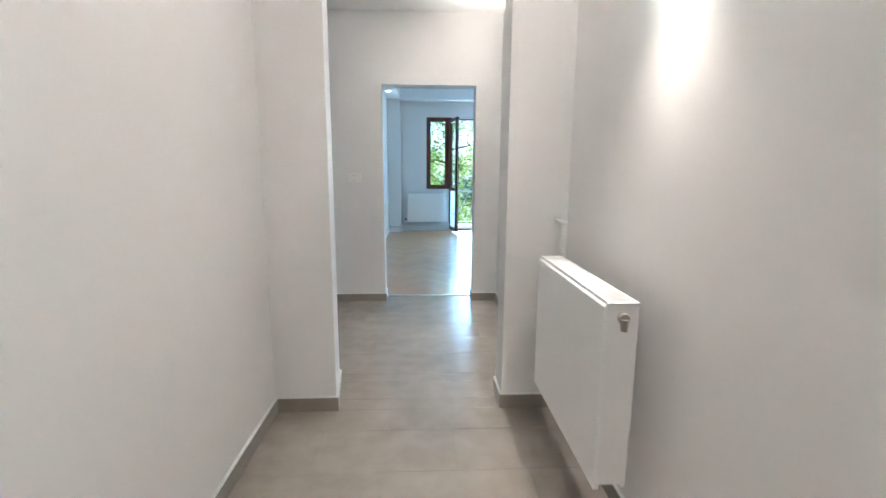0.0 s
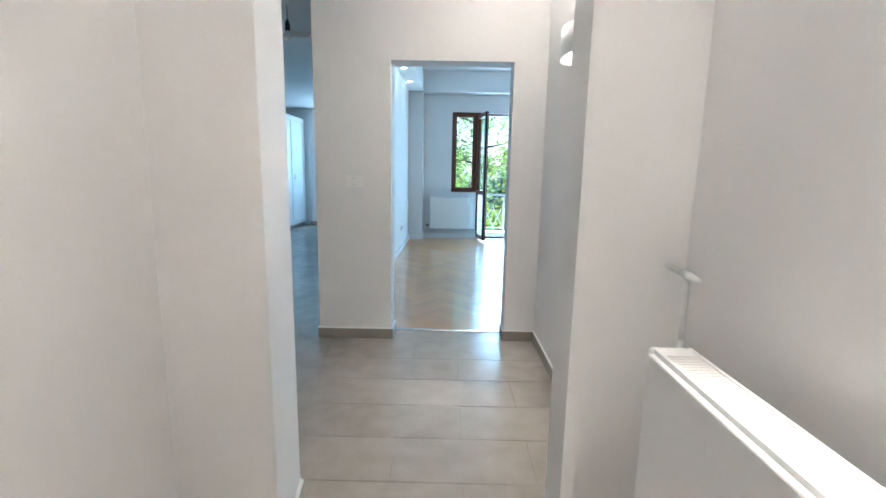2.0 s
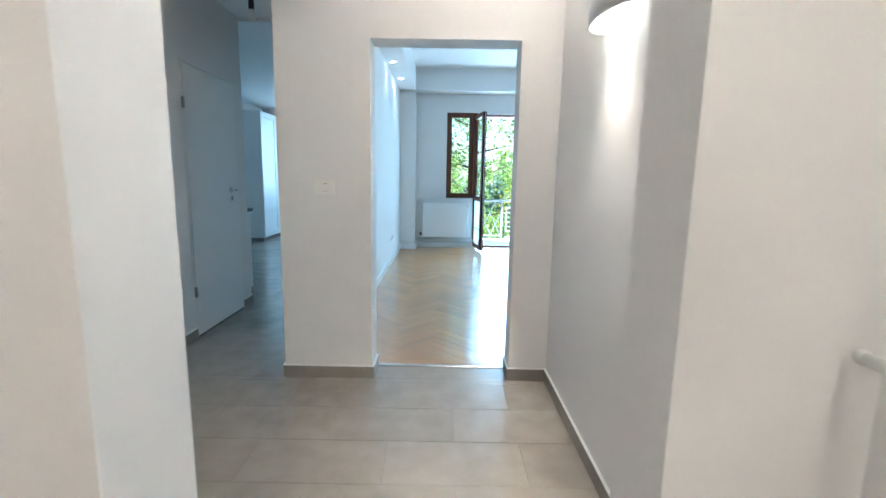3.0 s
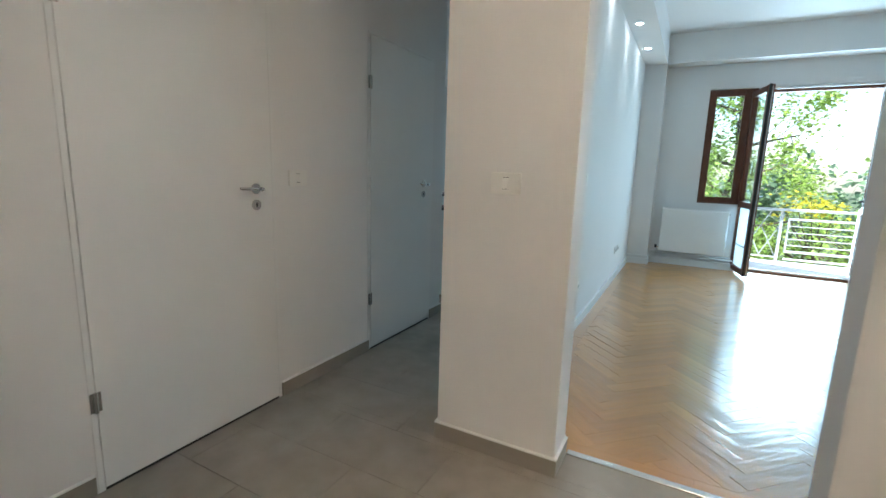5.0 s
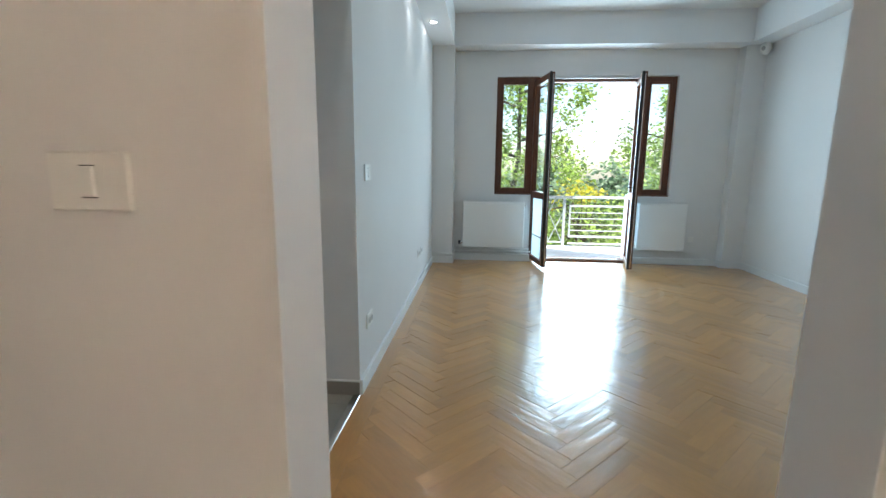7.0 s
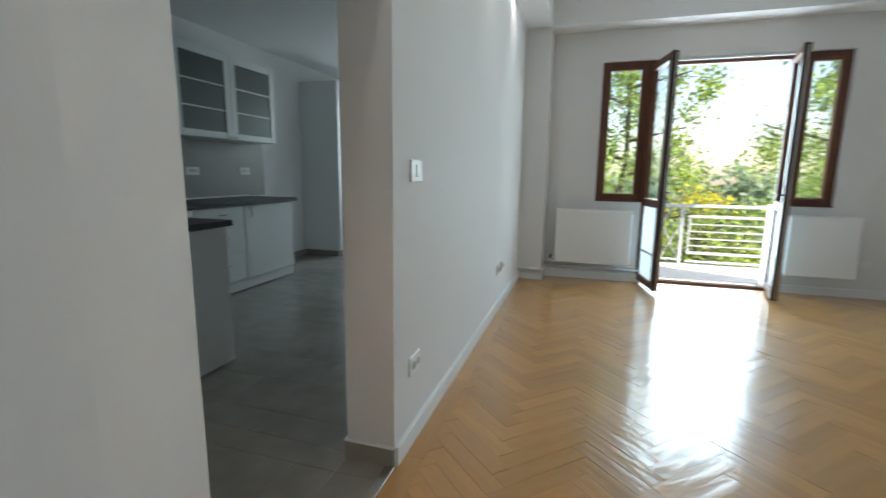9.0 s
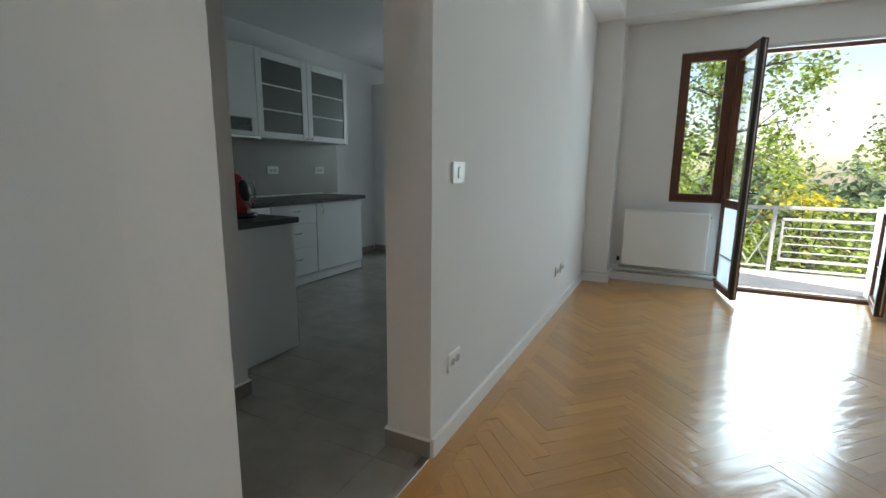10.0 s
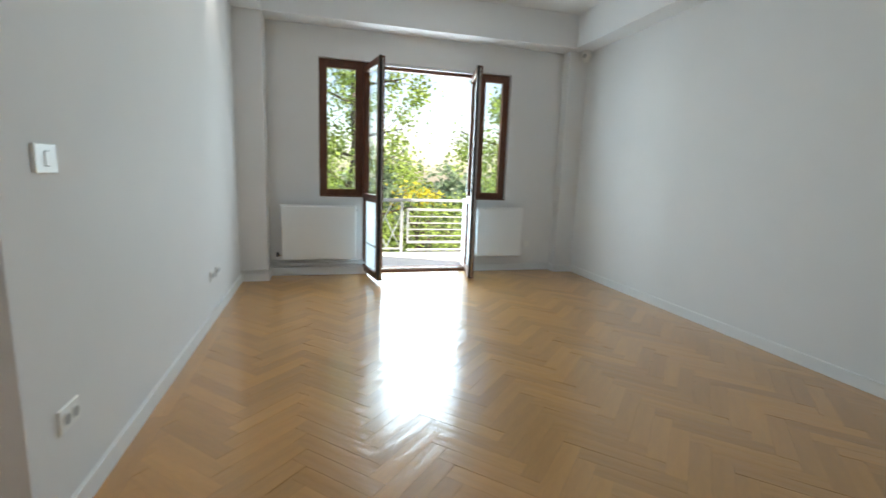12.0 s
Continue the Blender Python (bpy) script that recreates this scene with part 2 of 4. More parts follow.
structure("wall_kitchen_living", pier, PAINT,
          "white painted wall with an opening into the kitchen", "wall")
structure("wall_living_east", boxes((RX, RX + 0.15, D1, WO, 0, TOP)), PAINT, "smooth white painted living room wall", "wall")
structure("wall_window", boxes((P1, W0, WY, WO, 0, TOP), (W1, RX, WY, WO, 0, TOP), (W0, W1, WY, WO, WT, TOP),
                               (W0, G0, WY, WO, 0, WB), (G1, W1, WY, WO, 0, WB)), PAINT, "white painted wall round the balcony door", "wall")
structure("wall_side_hall", boxes((SIDE - 0.12, SIDE, S1, KY0, 0, TOP)), PAINT, "white painted wall with two flush doors", "wall")
structure("wall_kitchen_south", boxes((KX - 0.15, SIDE - 0.12, KY0 - 0.12, KY0, 0, TOP)), PAINT, "white painted kitchen wall", "wall")
structure("wall_kitchen_west", boxes((KX - 0.15, KX, KY0, KY1 + 0.15, 0, TOP)), PAINT, "white painted kitchen wall behind the cabinets", "wall")
# this window opening is unseen, added as the source of the kitchen's daylight
structure("wall_kitchen_north", boxes((KX, -2.3, KY1, KY1 + 0.15, 0, TOP), (-0.9, P1, KY1, KY1 + 0.15, 0, TOP),
                                      (-2.3, -0.9, KY1, KY1 + 0.15, 0, 0.85), (-2.3, -0.9, KY1, KY1 + 0.15, 2.35, TOP)), PAINT,
          "white painted kitchen end wall with a window opening", "wall")
structure("column_west", boxes((P1, 0.12, 9.34, WY, 0, LC)), PAINT, "white painted corner column beside the radiator", "column")
structure("column_east", boxes((3.56, RX, 9.47, WY, 0, LC)), PAINT, "white painted corner column", "column")

# the storeys below and the roof above
structure("building_base", boxes((KX - 0.15, RX + 0.15, D0, WO, -6.6, -0.1), (HL - 0.15, HR + 0.15, Y0 - 0.15, D0, -6.6, -0.1)), PAINT, "plain rendered wall of the storeys below", "building")
structure("roof_slab", boxes((KX - 0.15, RX + 0.15, D0, KY1 + 0.15, TOP, TOP + 0.15), (SIDE - 0.15, HR + 0.15, Y0 - 0.15, D0, TOP, TOP + 0.15)), CEILING, "plain flat roof slab", "roof")

# ceilings and soffits
structure("ceiling_hall", boxes((SIDE, HR, Y0, D0, HC, HC + 0.1), (SIDE, P0, D0, KY0, HC, HC + 0.1)), CEILING, "flat white hall ceiling", "ceiling")
structure("ceiling_kitchen", boxes((KX, P0, KY0, KY1, KC, KC + 0.1)), CEILING, "flat white kitchen ceiling", "ceiling")
structure("ceiling_living", boxes((P1, RX, D1, WY, LC, LC + 0.1)), CEILING, "flat white living room ceiling", "ceiling")
structure("soffit_west", boxes((P1, 0.12, D1, 9.34, SO, LC)), CEILING, "white boxed soffit with recessed spotlights", "ceiling")
structure("beam_window", boxes((0.12, 3.56, 9.34, WY, SO, LC)), CEILING, "white painted beam above the balcony door", "ceiling beam")
structure("beam_east", boxes((3.56, RX, D1, 9.47, SO, LC)), CEILING, "white painted beam along the wall", "ceiling beam")

# floors
structure("floor_hall", boxes((SIDE, HR, Y0, D0, -0.1, -0.0015), (KX, P0, D0, KY1, -0.1, -0.0015), (P0, HR, D0, D1, -0.1, -0.0015), (P0, P1, K0, K1, -0.1, -0.0015)),
          GROUT, "grey porcelain tiles with thin grout joints", "floor")
structure("floor_living", boxes((P1, RX, D1, WY, -0.1, -0.005)), OAK_GAP, "varnished oak parquet laid in a herringbone", "floor")


# ---- skirtings and thresholds ----
def skirting(name, runs, height, thick, mat, edge, label):
    """Runs of skirting along walls: (axis, wall, side, from, to). The run stands on the wall's side, with a caulk line on top."""
    top = thing(name, label, "skirting", kind="structure")
    for axis, wall, side, a, b in runs:
        lo, hi = sorted((wall, wall + side * thick))
        lo2, hi2 = sorted((wall, wall + side * (thick + 0.002)))
        for nm, z0, z1, l, h, m in (("skirting_board", 0.001, height - 0.008, lo, hi, mat), ("caulk_line", height - 0.008, height, lo2, hi2, edge)):
            bm = box(l, h, a, b, z0, z1, bevel=0.0015) if axis == "x" else box(a, b, l, h, z0, z1, bevel=0.0015)
            part(nm, bm, m, top)
    return top


T = 0.011
hall_skirting = skirting("baseboard_hall", (
    ("x", HL, 1, Y0, S0), ("y", S0, -1, HL + T, 0.094 + T), ("y", S1, 1, SIDE + T, SF),
    ("x", HR, -1, Y0, S0 - T), ("y", S0, -1, 0.97 - T, HR), ("x", 0.97, -1, S0, S1 - 0.13), ("y", S1 - 0.13, 1, 0.97 - T, HR - T),
    ("x", HR, -1, S1 - 0.13, D0), ("y", D0, -1, DX1 - T, HR - T), ("x", DX1, -1, D0, D1),
    ("y", D0, -1, P0 - T, DX0 + T), ("x", DX0, 1, D0, D1), ("x", P0, -1, D0, K0),
    ("y", K0, 1, P0 - T, P1), ("y", K1, -1, P0 - T, P1), ("x", P0, -1, K1, KY1),
    ("x", SIDE, 1, S1 + T, 3.17), ("x", SIDE, 1, 4.05, 4.80), ("x", SIDE, 1, 5.62, KY0), ("y", KY0, 1, -1.47, SIDE + T),
    ("x", KX, 1, 8.69, 9.79), ("y", KY1, -1, -2.6, P0),
), 0.085, T, SKIRT_TILE, TRIM, "grey-brown tile skirting with a white caulk line")
for name, z0, z1, out, mat in (("skirting_board", 0.001, 0.077, 0.0, SKIRT_TILE), ("caulk_line", 0.077, 0.085, 0.002, TRIM)):
    part(name, prism(((0.085, S0), (0.094 + T + out, S0), (SF + T + out, S1), (SF - 0.009, S1)), z0, z1), mat, hall_skirting)
B = 0.016
skirting("baseboard_living", (
    ("x", P1, 1, D1, 4.67), ("x", P1, 1, K1, 9.34), ("y", 9.34, -1, P1 + B, 0.12 + B), ("x", 0.12, 1, 9.34, WY - 0.05),
    ("x", RX, -1, D1, 9.47), ("y", 9.47, -1, 3.56 - B, RX - B), ("x", 3.56, -1, 9.47, WY - B), ("y", WY, -1, G1 + 0.05, 3.56),
    ("y", D1, 1, DX1, RX - B), ("y", D1, 1, P1 + B, DX0),
), 0.085, B, TRIM, TRIM, "white painted wooden skirting board")
structure("threshold_hall", box(DX0 + T, DX1 - T, D1 - 0.005, D1 + 0.03, -0.01, 0.008, bevel=0.003), CHROME, "pale metal threshold strip under the doorway", "threshold")
structure("threshold_kitchen", box(P1 - 0.035, P1 + 0.005, K0 + T, K1 - T, -0.01, 0.008, bevel=0.003), CHROME, "pale metal threshold strip at the kitchen", "threshold")


# ---- flush doors ----
def lever(parent, y, z, x, way):
    """A lever handle on a round rose, and a keyhole rose below it."""
    h = part("door_handle", tube((x, y, z), (x + 0.008, y, z), 0.025, 20), CHROME, parent, "brushed steel lever handle")
    bm = add_tube(bmesh.new(), (x + 0.008, y, z), (x + 0.05, y, z), 0.009, 12)
    add_tube(bm, (x + 0.046, y - way * 0.008, z), (x + 0.046, y + way * 0.115, z + 0.004), 0.009, 12, 0.007)
    add_ball(bm, (x + 0.046, y, z), 0.0105)
    part("lever", bm, CHROME, h, smooth=True)
    k = part("key_rose", tube((x, y, z - 0.077), (x + 0.007, y, z - 0.077), 0.025, 20), CHROME, parent, "round steel keyhole rose")
    part("keyhole", box(x + 0.007, x + 0.0085, y - 0.003, y + 0.003, z - 0.088, z - 0.066), BLACK, k)


def flush_door(name, y0, y1, handle_y, height=2.04):
    door = thing(name, "white flush door without architrave, closed, in a white wall", "door", kind="structure", at=(0, 0, 0))
    x = SIDE
    part("leaf", box(x - 0.03, x + 0.006, y0, y1, 0.012, height, bevel=0.002), DOOR_WHITE, door)
    # black strip painted in as the shade of the gap under the leaf
    part("bottom_gap_shade", box(x, x + 0.0045, y0 + 0.002, y1 - 0.002, 0.0015, 0.012), SEAL_AND_GAP_SHADE, door, "dark strip painted in for the shaded gap under the leaf")
    f = bmesh.new()
    add_box(f, x - 0.03, x + 0.003, y0 - 0.022, y0 - 0.002, 0, height + 0.022, bevel=0.001)
    add_box(f, x - 0.03, x + 0.003, y1 + 0.002, y1 + 0.022, 0, height + 0.022, bevel=0.001)
    add_box(f, x - 0.03, x + 0.003, y0 - 0.004, y1 + 0.004, height + 0.004, height + 0.022, bevel=0.001)
    part("door_frame", f, DOOR_WHITE, door)
    for z in (0.36, 1.76):
        hinge = part("hinge", tube((x + 0.008, y0 - 0.004, z - 0.04), (x + 0.008, y0 - 0.004, z + 0.04), 0.008, 10), CHROME, door, "small steel hinge")
        part("hinge_plate", box(x + 0.003, x + 0.007, y0 - 0.022, y0 + 0.016, z - 0.038, z + 0.038, bevel=0.001), CHROME, hinge)
    lever(door, handle_y, 1.12, x + 0.006, -1)
    return door


flush_door("door_1", 3.20, 4.03, 3.93)
flush_door("door_2", 4.82, 5.60, 5.48)


# ---- switches and sockets ----
def wall_plate(name, m, w, h, label, category, rockers=0, holes=0, group=""):
    """A plate in its own xz plane, facing -y, set on a wall by the pose m."""
    t = thing(name, label, category, group)
    part("plate", box(-w / 2, w / 2, -0.009, 0, -h / 2, h / 2, bevel=0.003), PLASTIC, t)
    for i in range(rockers):
        x = (i - (rockers - 1) / 2) * 0.026
        for z in (-0.0228, 0.0228) if rockers == 1 else ():
            part("rocker_gap", box(x - 0.0118, x + 0.0118, -0.0098, -0.0085, z - 0.0009, z + 0.0009), BLACK, t)
        part("rocker", box(x - 0.0115, x + 0.0115, -0.013, -0.008, -0.022, 0.022, bevel=0.002), PLASTIC, t)
    for i in range(holes):
        x = (i - (holes - 1) / 2) * 0.052
        r = part("socket_rim", tube((x, -0.013, 0), (x, -0.008, 0), 0.022, 20), PLASTIC, t)
        # no recess here: the well's shade is put into a flat grey disc
        part("socket_well_shade", tube((x, -0.0136, 0), (x, -0.013, 0), 0.018, 20), SOCKET_GREY, r, "flat grey disc painted as the shade in the socket well")
    t.matrix_basis = m
    return t


wall_plate("light_switch", pose(-0.08, D0, 1.19), 0.125, 0.085, "cream plastic light switch with one rocker", "light switch", rockers=1)
wall_plate("light_switch", pose(SIDE, 4.20, 1.17, 0, 0, 90), 0.125, 0.085, "cream plastic light switch beside the flush door", "light switch", rockers=1)
wall_plate("light_switch", pose(P1, 6.0, 1.19, 0, 0, 90), 0.118, 0.09, "small white light switch with one rocker", "light switch", rockers=1)
wall_plate("wall_socket", pose(P1, 5.985, 0.36, 0, 0, 90), 0.125, 0.085, "white double wall socket above the skirting", "socket", holes=2)
for y in (8.05, 8.24):
    wall_plate("wall_socket", pose(P1, y, 0.36, 0, 0, 90), 0.125, 0.085, "white wall socket low on the living room wall", "socket", holes=2, group="paired low sockets")
wall_plate("junction_box", pose(3.22, WY, 0.34), 0.07, 0.07, "small blank white junction box", "junction box")


# ---- radiators ----
def radiator(name, length, height, m, label, finned=True, back=0.05):
    """A panel radiator: its back on y = 0, front towards -y, base at z = 0, from x = 0 to length."""
    r = thing(name, label, "radiator")
    d0, d1 = -back - 0.102, -back
    mid = (d0 + d1) / 2
    part("front_panel", box(0.004, length - 0.004, d0, d0 + 0.02, 0.0, height - 0.012, bevel=0.005, segments=2), ENAMEL, r)
    part("back_panel", box(0.004, length - 0.004, d1 - 0.018, d1, 0.005, height - 0.012, bevel=0.005), ENAMEL, r)
    for x in (0.0, length - 0.012):
        part("side_cover", box(x, x + 0.012, d0 + 0.004, d1 - 0.002, 0.02, height, bevel=0.003), ENAMEL, r)
    fins = bmesh.new()
    for i in range(int(length / 0.034)):
        add_box(fins, 0.03 + i * 0.034, 0.034 + i * 0.034, d0 + 0.022, d1 - 0.02, 0.04, height - 0.11)
    part("convector_fins", fins, ENAMEL, r)
    grille = part("top_grille", boxes((0.0, length, d0 + 0.012, d0 + 0.02, height - 0.012, height), (0.0, length, d1 - 0.008, d1, height - 0.012, height), (0.0, 0.05, d0 + 0.02, d1 - 0.008, height - 0.006, height - 0.001), (length - 0.02, length, d0 + 0.02, d1 - 0.008, height - 0.006, height - 0.001)), ENAMEL, r)
    n = int((length - 0.07) / 0.0135)
    for i in range(n if finned else 0):
        x = 0.05 + (length - 0.07) * (i + 0.5) / n
        part("slat", box(x - 0.0042, x + 0.0042, d0 + 0.019, d1 - 0.007, height - 0.008, height - 0.002), ENAMEL, grille)
    x = -0.03
    v = part("valve", tube((0.0, mid, 0.045), (x - 0.012, mid, 0.045), 0.011, 12), CHROME, r, "small dark radiator valve")
    part("valve_cap", tube((x - 0.012, mid, 0.03), (x - 0.012, mid, 0.075), 0.016, 14), BLACK, v)
    p = part("supply_pipe", tube((x - 0.012, mid, 0.03), (x - 0.012, mid, -0.07), 0.009, 10), TRIM, r)
    part("vent_plug", tube((length, mid, height - 0.05), (length + 0.014, mid, height - 0.05), 0.012, 12), CHROME, r)
    for x in (0.2, length - 0.22):
        part("wall_bracket", boxes((x, x + 0.02, d1, 0.0, height - 0.16, height - 0.13), (x, x + 0.02, d1, 0.0, 0.1, 0.13), (x, x + 0.02, -0.004, 0.0, 0.08, height - 0.1)), ENAMEL, r)
    r.matrix_basis = m
    return r


radiator("radiator", 0.755, 0.607, pose(HR, 1.852, 0.27, 0, 0, -90), "white steel panel radiator with a slatted top grille", back=0.102)
radiator("radiator", 0.80, 0.60, pose(0.25, WY - 0.005, 0.20), "white panel radiator under the window", finned=False)
radiator("radiator", 0.59, 0.60, pose(2.49, WY - 0.005, 0.21), "small white panel radiator beside the balcony door", finned=False)

knob = thing("thermostat_knob", "chrome and white radiator thermostat knob", "radiator valve")
part("knob_body", tube((1.125, 1.097, 0.835), (1.125, 1.083, 0.835), 0.014, 18), CHROME, knob)
part("knob_cap", add_tube(tube((1.125, 1.083, 0.835), (1.125, 1.073, 0.835), 0.017, 18, 0.015), (1.125, 1.075, 0.835), (1.125, 1.075, 0.80), 0.013, 14, 0.009), SKIRT_TILE, knob, "grey ribbed cap")

pipe = thing("heating_pipe", "white painted heating pipe with a tee above the radiator", "pipe")
bm = tube((1.22, 2.072, 1.022), (1.22, 1.94, 1.018), 0.0095, 14)
add_ball(bm, (1.22, 2.072, 1.022), 0.0115)
add_ball(bm, (1.22, 1.935, 1.018), 0.0095)
add_tube(bm, (1.22, 1.98, 1.02), (1.22, 1.978, 0.845), 0.007, 12)
add_ball(bm, (1.22, 1.978, 0.845), 0.009)
add_tube(bm, (1.22, 1.978, 0.845), (1.15, 1.87, 0.815), 0.008, 12)
add_tube(bm, (1.15, 1.87, 0.815), (1.15, 1.85, 0.815), 0.008, 12)
part("pipe_run", bm, TRIM, pipe, smooth=True)
part("tee", tube((1.22, 2.0, 1.021), (1.22, 1.962, 1.019), 0.0115, 14), TRIM, pipe, smooth=True)

plinth = thing("pipe_plinth", "white boxed plinth under the radiator carrying heating pipes", "plinth", kind="structure")
part("plinth_board", box(0.12 + B, G0 - 0.02, WY - 0.05, WY, 0.001, 0.094, bevel=0.003), TRIM, plinth)
for z, y in ((0.13, WY - 0.03), (0.16, WY - 0.012)):
    part("low_pipe", tube((0.13, y, z), (G0 - 0.03, y, z), 0.011, 10), TRIM, plinth, smooth=True)
bm = tube((P1, 9.325, 0.125), (0.14, 9.325, 0.125), 0.010, 10)
add_tube(bm, (0.14, 9.325, 0.125), (0.14, WY - 0.03, 0.13), 0.010, 10)
add_ball(bm, (0.14, 9.325, 0.125), 0.010)
part("column_pipe", bm, TRIM, plinth, smooth=True)


# ---- lights ----
def sconce(y):
    s = thing("wall_light", "white curved plaster wall light, lit up and down", "wall light", group="corridor wall lights")
    n, w, d, z0, z1 = 20, 0.2, 0.115, 1.855, 1.965
    bm = bmesh.new()
    rings = []
    for r in (1.0, 0.94):
        for z in (z0, z1):
            ring = []
            for i in range(n + 1):
                a = math.pi * i / n
                bow = 0.03 * math.sin(a)
                ring.append(bm.verts.new((HR - d * r * math.sin(a) ** 0.8, y + w * r * math.cos(a), z + (bow if z == z1 else -bow * 0.2))))
            rings.append(ring)
    ob, ot, ib, it = rings
    for i in range(n):
        bm.faces.new((ob[i], ob[i + 1], ot[i + 1], ot[i]))
        bm.faces.new((ib[i], it[i], it[i + 1], ib[i + 1]))
        bm.faces.new((ot[i], ot[i + 1], it[i + 1], it[i]))
        bm.faces.new((ob[i], ib[i], ib[i + 1], ob[i + 1]))
    part("shade", bm, TRIM, s, smooth=True)
    part("bulb_tube", tube((1.215, y - 0.13, 1.91), (1.215, y + 0.13, 1.91), 0.012, 12), LAMP_GLOW, s, "glowing warm lamp tube")
    part("back_plate", box(HR - 0.008, HR, y - 0.10, y + 0.10, 1.88, 1.95, bevel=0.002), TRIM, s)


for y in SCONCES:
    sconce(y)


def downlight(y):
    d = thing("recessed_spotlight", "small round recessed spotlight, lit cool white", "spotlight", group="soffit spotlights")
    bm = bmesh.new()
    n = 28
    rows = [[bm.verts.new((-0.045 + r * math.cos(2 * math.pi * i / n), y + r * math.sin(2 * math.pi * i / n), z)) for i in range(n)]
            for r, z in ((0.045, SO), (0.045, SO - 0.006), (0.034, SO - 0.006), (0.030, SO - 0.001))]
    for a, b in zip(rows, rows[1:]):
        for i in range(n):
            bm.faces.new((a[i], a[(i + 1) % n], b[(i + 1) % n], b[i]))
    part("rim", bm, TRIM, d, smooth=True)
    part("lens", tube((-0.045, y, SO - 0.004), (-0.045, y, SO - 0.001), 0.031, 24), SPOT_GLOW, d, "glowing lens")


for y in SPOTS:
    downlight(y)

bulb = thing("pendant_bulb", "bare bulb on a black lampholder and short cord", "pendant light")
part("cord", tube((-0.80, 4.97, HC), (-0.80, 4.97, 2.50), 0.004, 8), BLACK, bulb)
part("lampholder", add_tube(tube((-0.80, 4.97, 2.50), (-0.80, 4.97, 2.44), 0.02, 16), (-0.80, 4.97, 2.53), (-0.80, 4.97, 2.50), 0.008, 14, 0.02), BLACK, bulb)
part("glass_bulb", add_tube(add_ball(bmesh.new(), (-0.80, 4.97, 2.385), 0.03, (1, 1, 1.1)), (-0.80, 4.97, 2.44), (-0.80, 4.97, 2.40), 0.014, 14, 0.024), PLASTIC, bulb, "unlit white bulb", smooth=True)

sensor = thing("motion_detector", "small grey-white motion detector high on the wall", "motion detector")
part("bracket", box(RX - 0.03, RX, 9.38, 9.42, 2.62, 2.66, bevel=0.004), PLASTIC, sensor)
part("housing", add_ball(bmesh.new(), (RX - 0.065, 9.40, 2.64), 0.07, (0.8, 0.9, 1.15), 20), PLASTIC, sensor, smooth=True)
part("sensor_lens", add_ball(bmesh.new(), (RX - 0.095, 9.385, 2.63), 0.036, (0.7, 1, 1)), SOCKET_GREY, sensor, "grey lens", smooth=True)


# ---- window and balcony door ----
def frame_rim(x0, x1, z0, z1, y0, y1, w, bottom=None):
    """A rectangular frame in the xz plane, of members w wide."""
    bot = w if bottom is None else bottom
    return boxes((x0, x0 + w, y0, y1, z0, z1), (x1 - w, x1, y0, y1, z0, z1), (x0 + w, x1 - w, y0, y1, z1 - w, z1), (x0 + w, x1 - w, y0, y1, z0, z0 + bot), bevel=0.004)


def no_shadow(ob):
    ob.visible_shadow = False
    return ob


FY0, FY1 = WY + 0.055, WY + 0.125
for name, x0, x1 in (("window_1", W0, G0 - 0.055), ("window_2", G1 + 0.055, W1)):
    w = thing(name, "narrow dark brown wooden window beside the balcony door", "window", kind="structure")
    part("window_frame", frame_rim(x0, x1, WB, WT, FY0, FY1, 0.07), DARK_WOOD, w)
    part("sash", frame_rim(x0 + 0.06, x1 - 0.06, WB + 0.06, WT - 0.06, FY0 - 0.012, FY1 - 0.02, 0.028), DARK_WOOD, w)
    no_shadow(part("pane", box(x0 + 0.085, x1 - 0.085, FY0 + 0.02, FY0 + 0.026, WB + 0.085, WT - 0.085), GLASS, w, "clear glass pane"))
    part("sill", box(x0 + 0.002, x1 - 0.002, WY + 0.005, FY0, WB + 0.001, WB + 0.015, bevel=0.002), DARK_WOOD, w)

dframe = thing("door_3", "open double balcony door in a dark brown wooden frame", "balcony door", kind="structure")
part("door_frame", boxes((G0 - 0.055, G0, FY0, FY1, 0.0, WT), (G1, G1 + 0.055, FY0, FY1, 0.0, WT), (G0, G1, FY0, FY1, WT - 0.06, WT), bevel=0.004), DARK_WOOD, dframe)
part("head_strip", box(G0 + 0.005, G1 - 0.005, WY + 0.008, FY0 - 0.002, WT - 0.026, WT - 0.001, bevel=0.003), TRIM, dframe, "white weather strip over the door")
part("door_sill", box(G0, G1, FY0, WO - 0.01, -0.02, 0.022, bevel=0.004), DARK_WOOD, dframe)
part("sill_rail", box(G0, G1, FY0 + 0.03, FY0 + 0.05, 0.022, 0.034, bevel=0.002), CHROME, dframe, "worn metal sill rail")


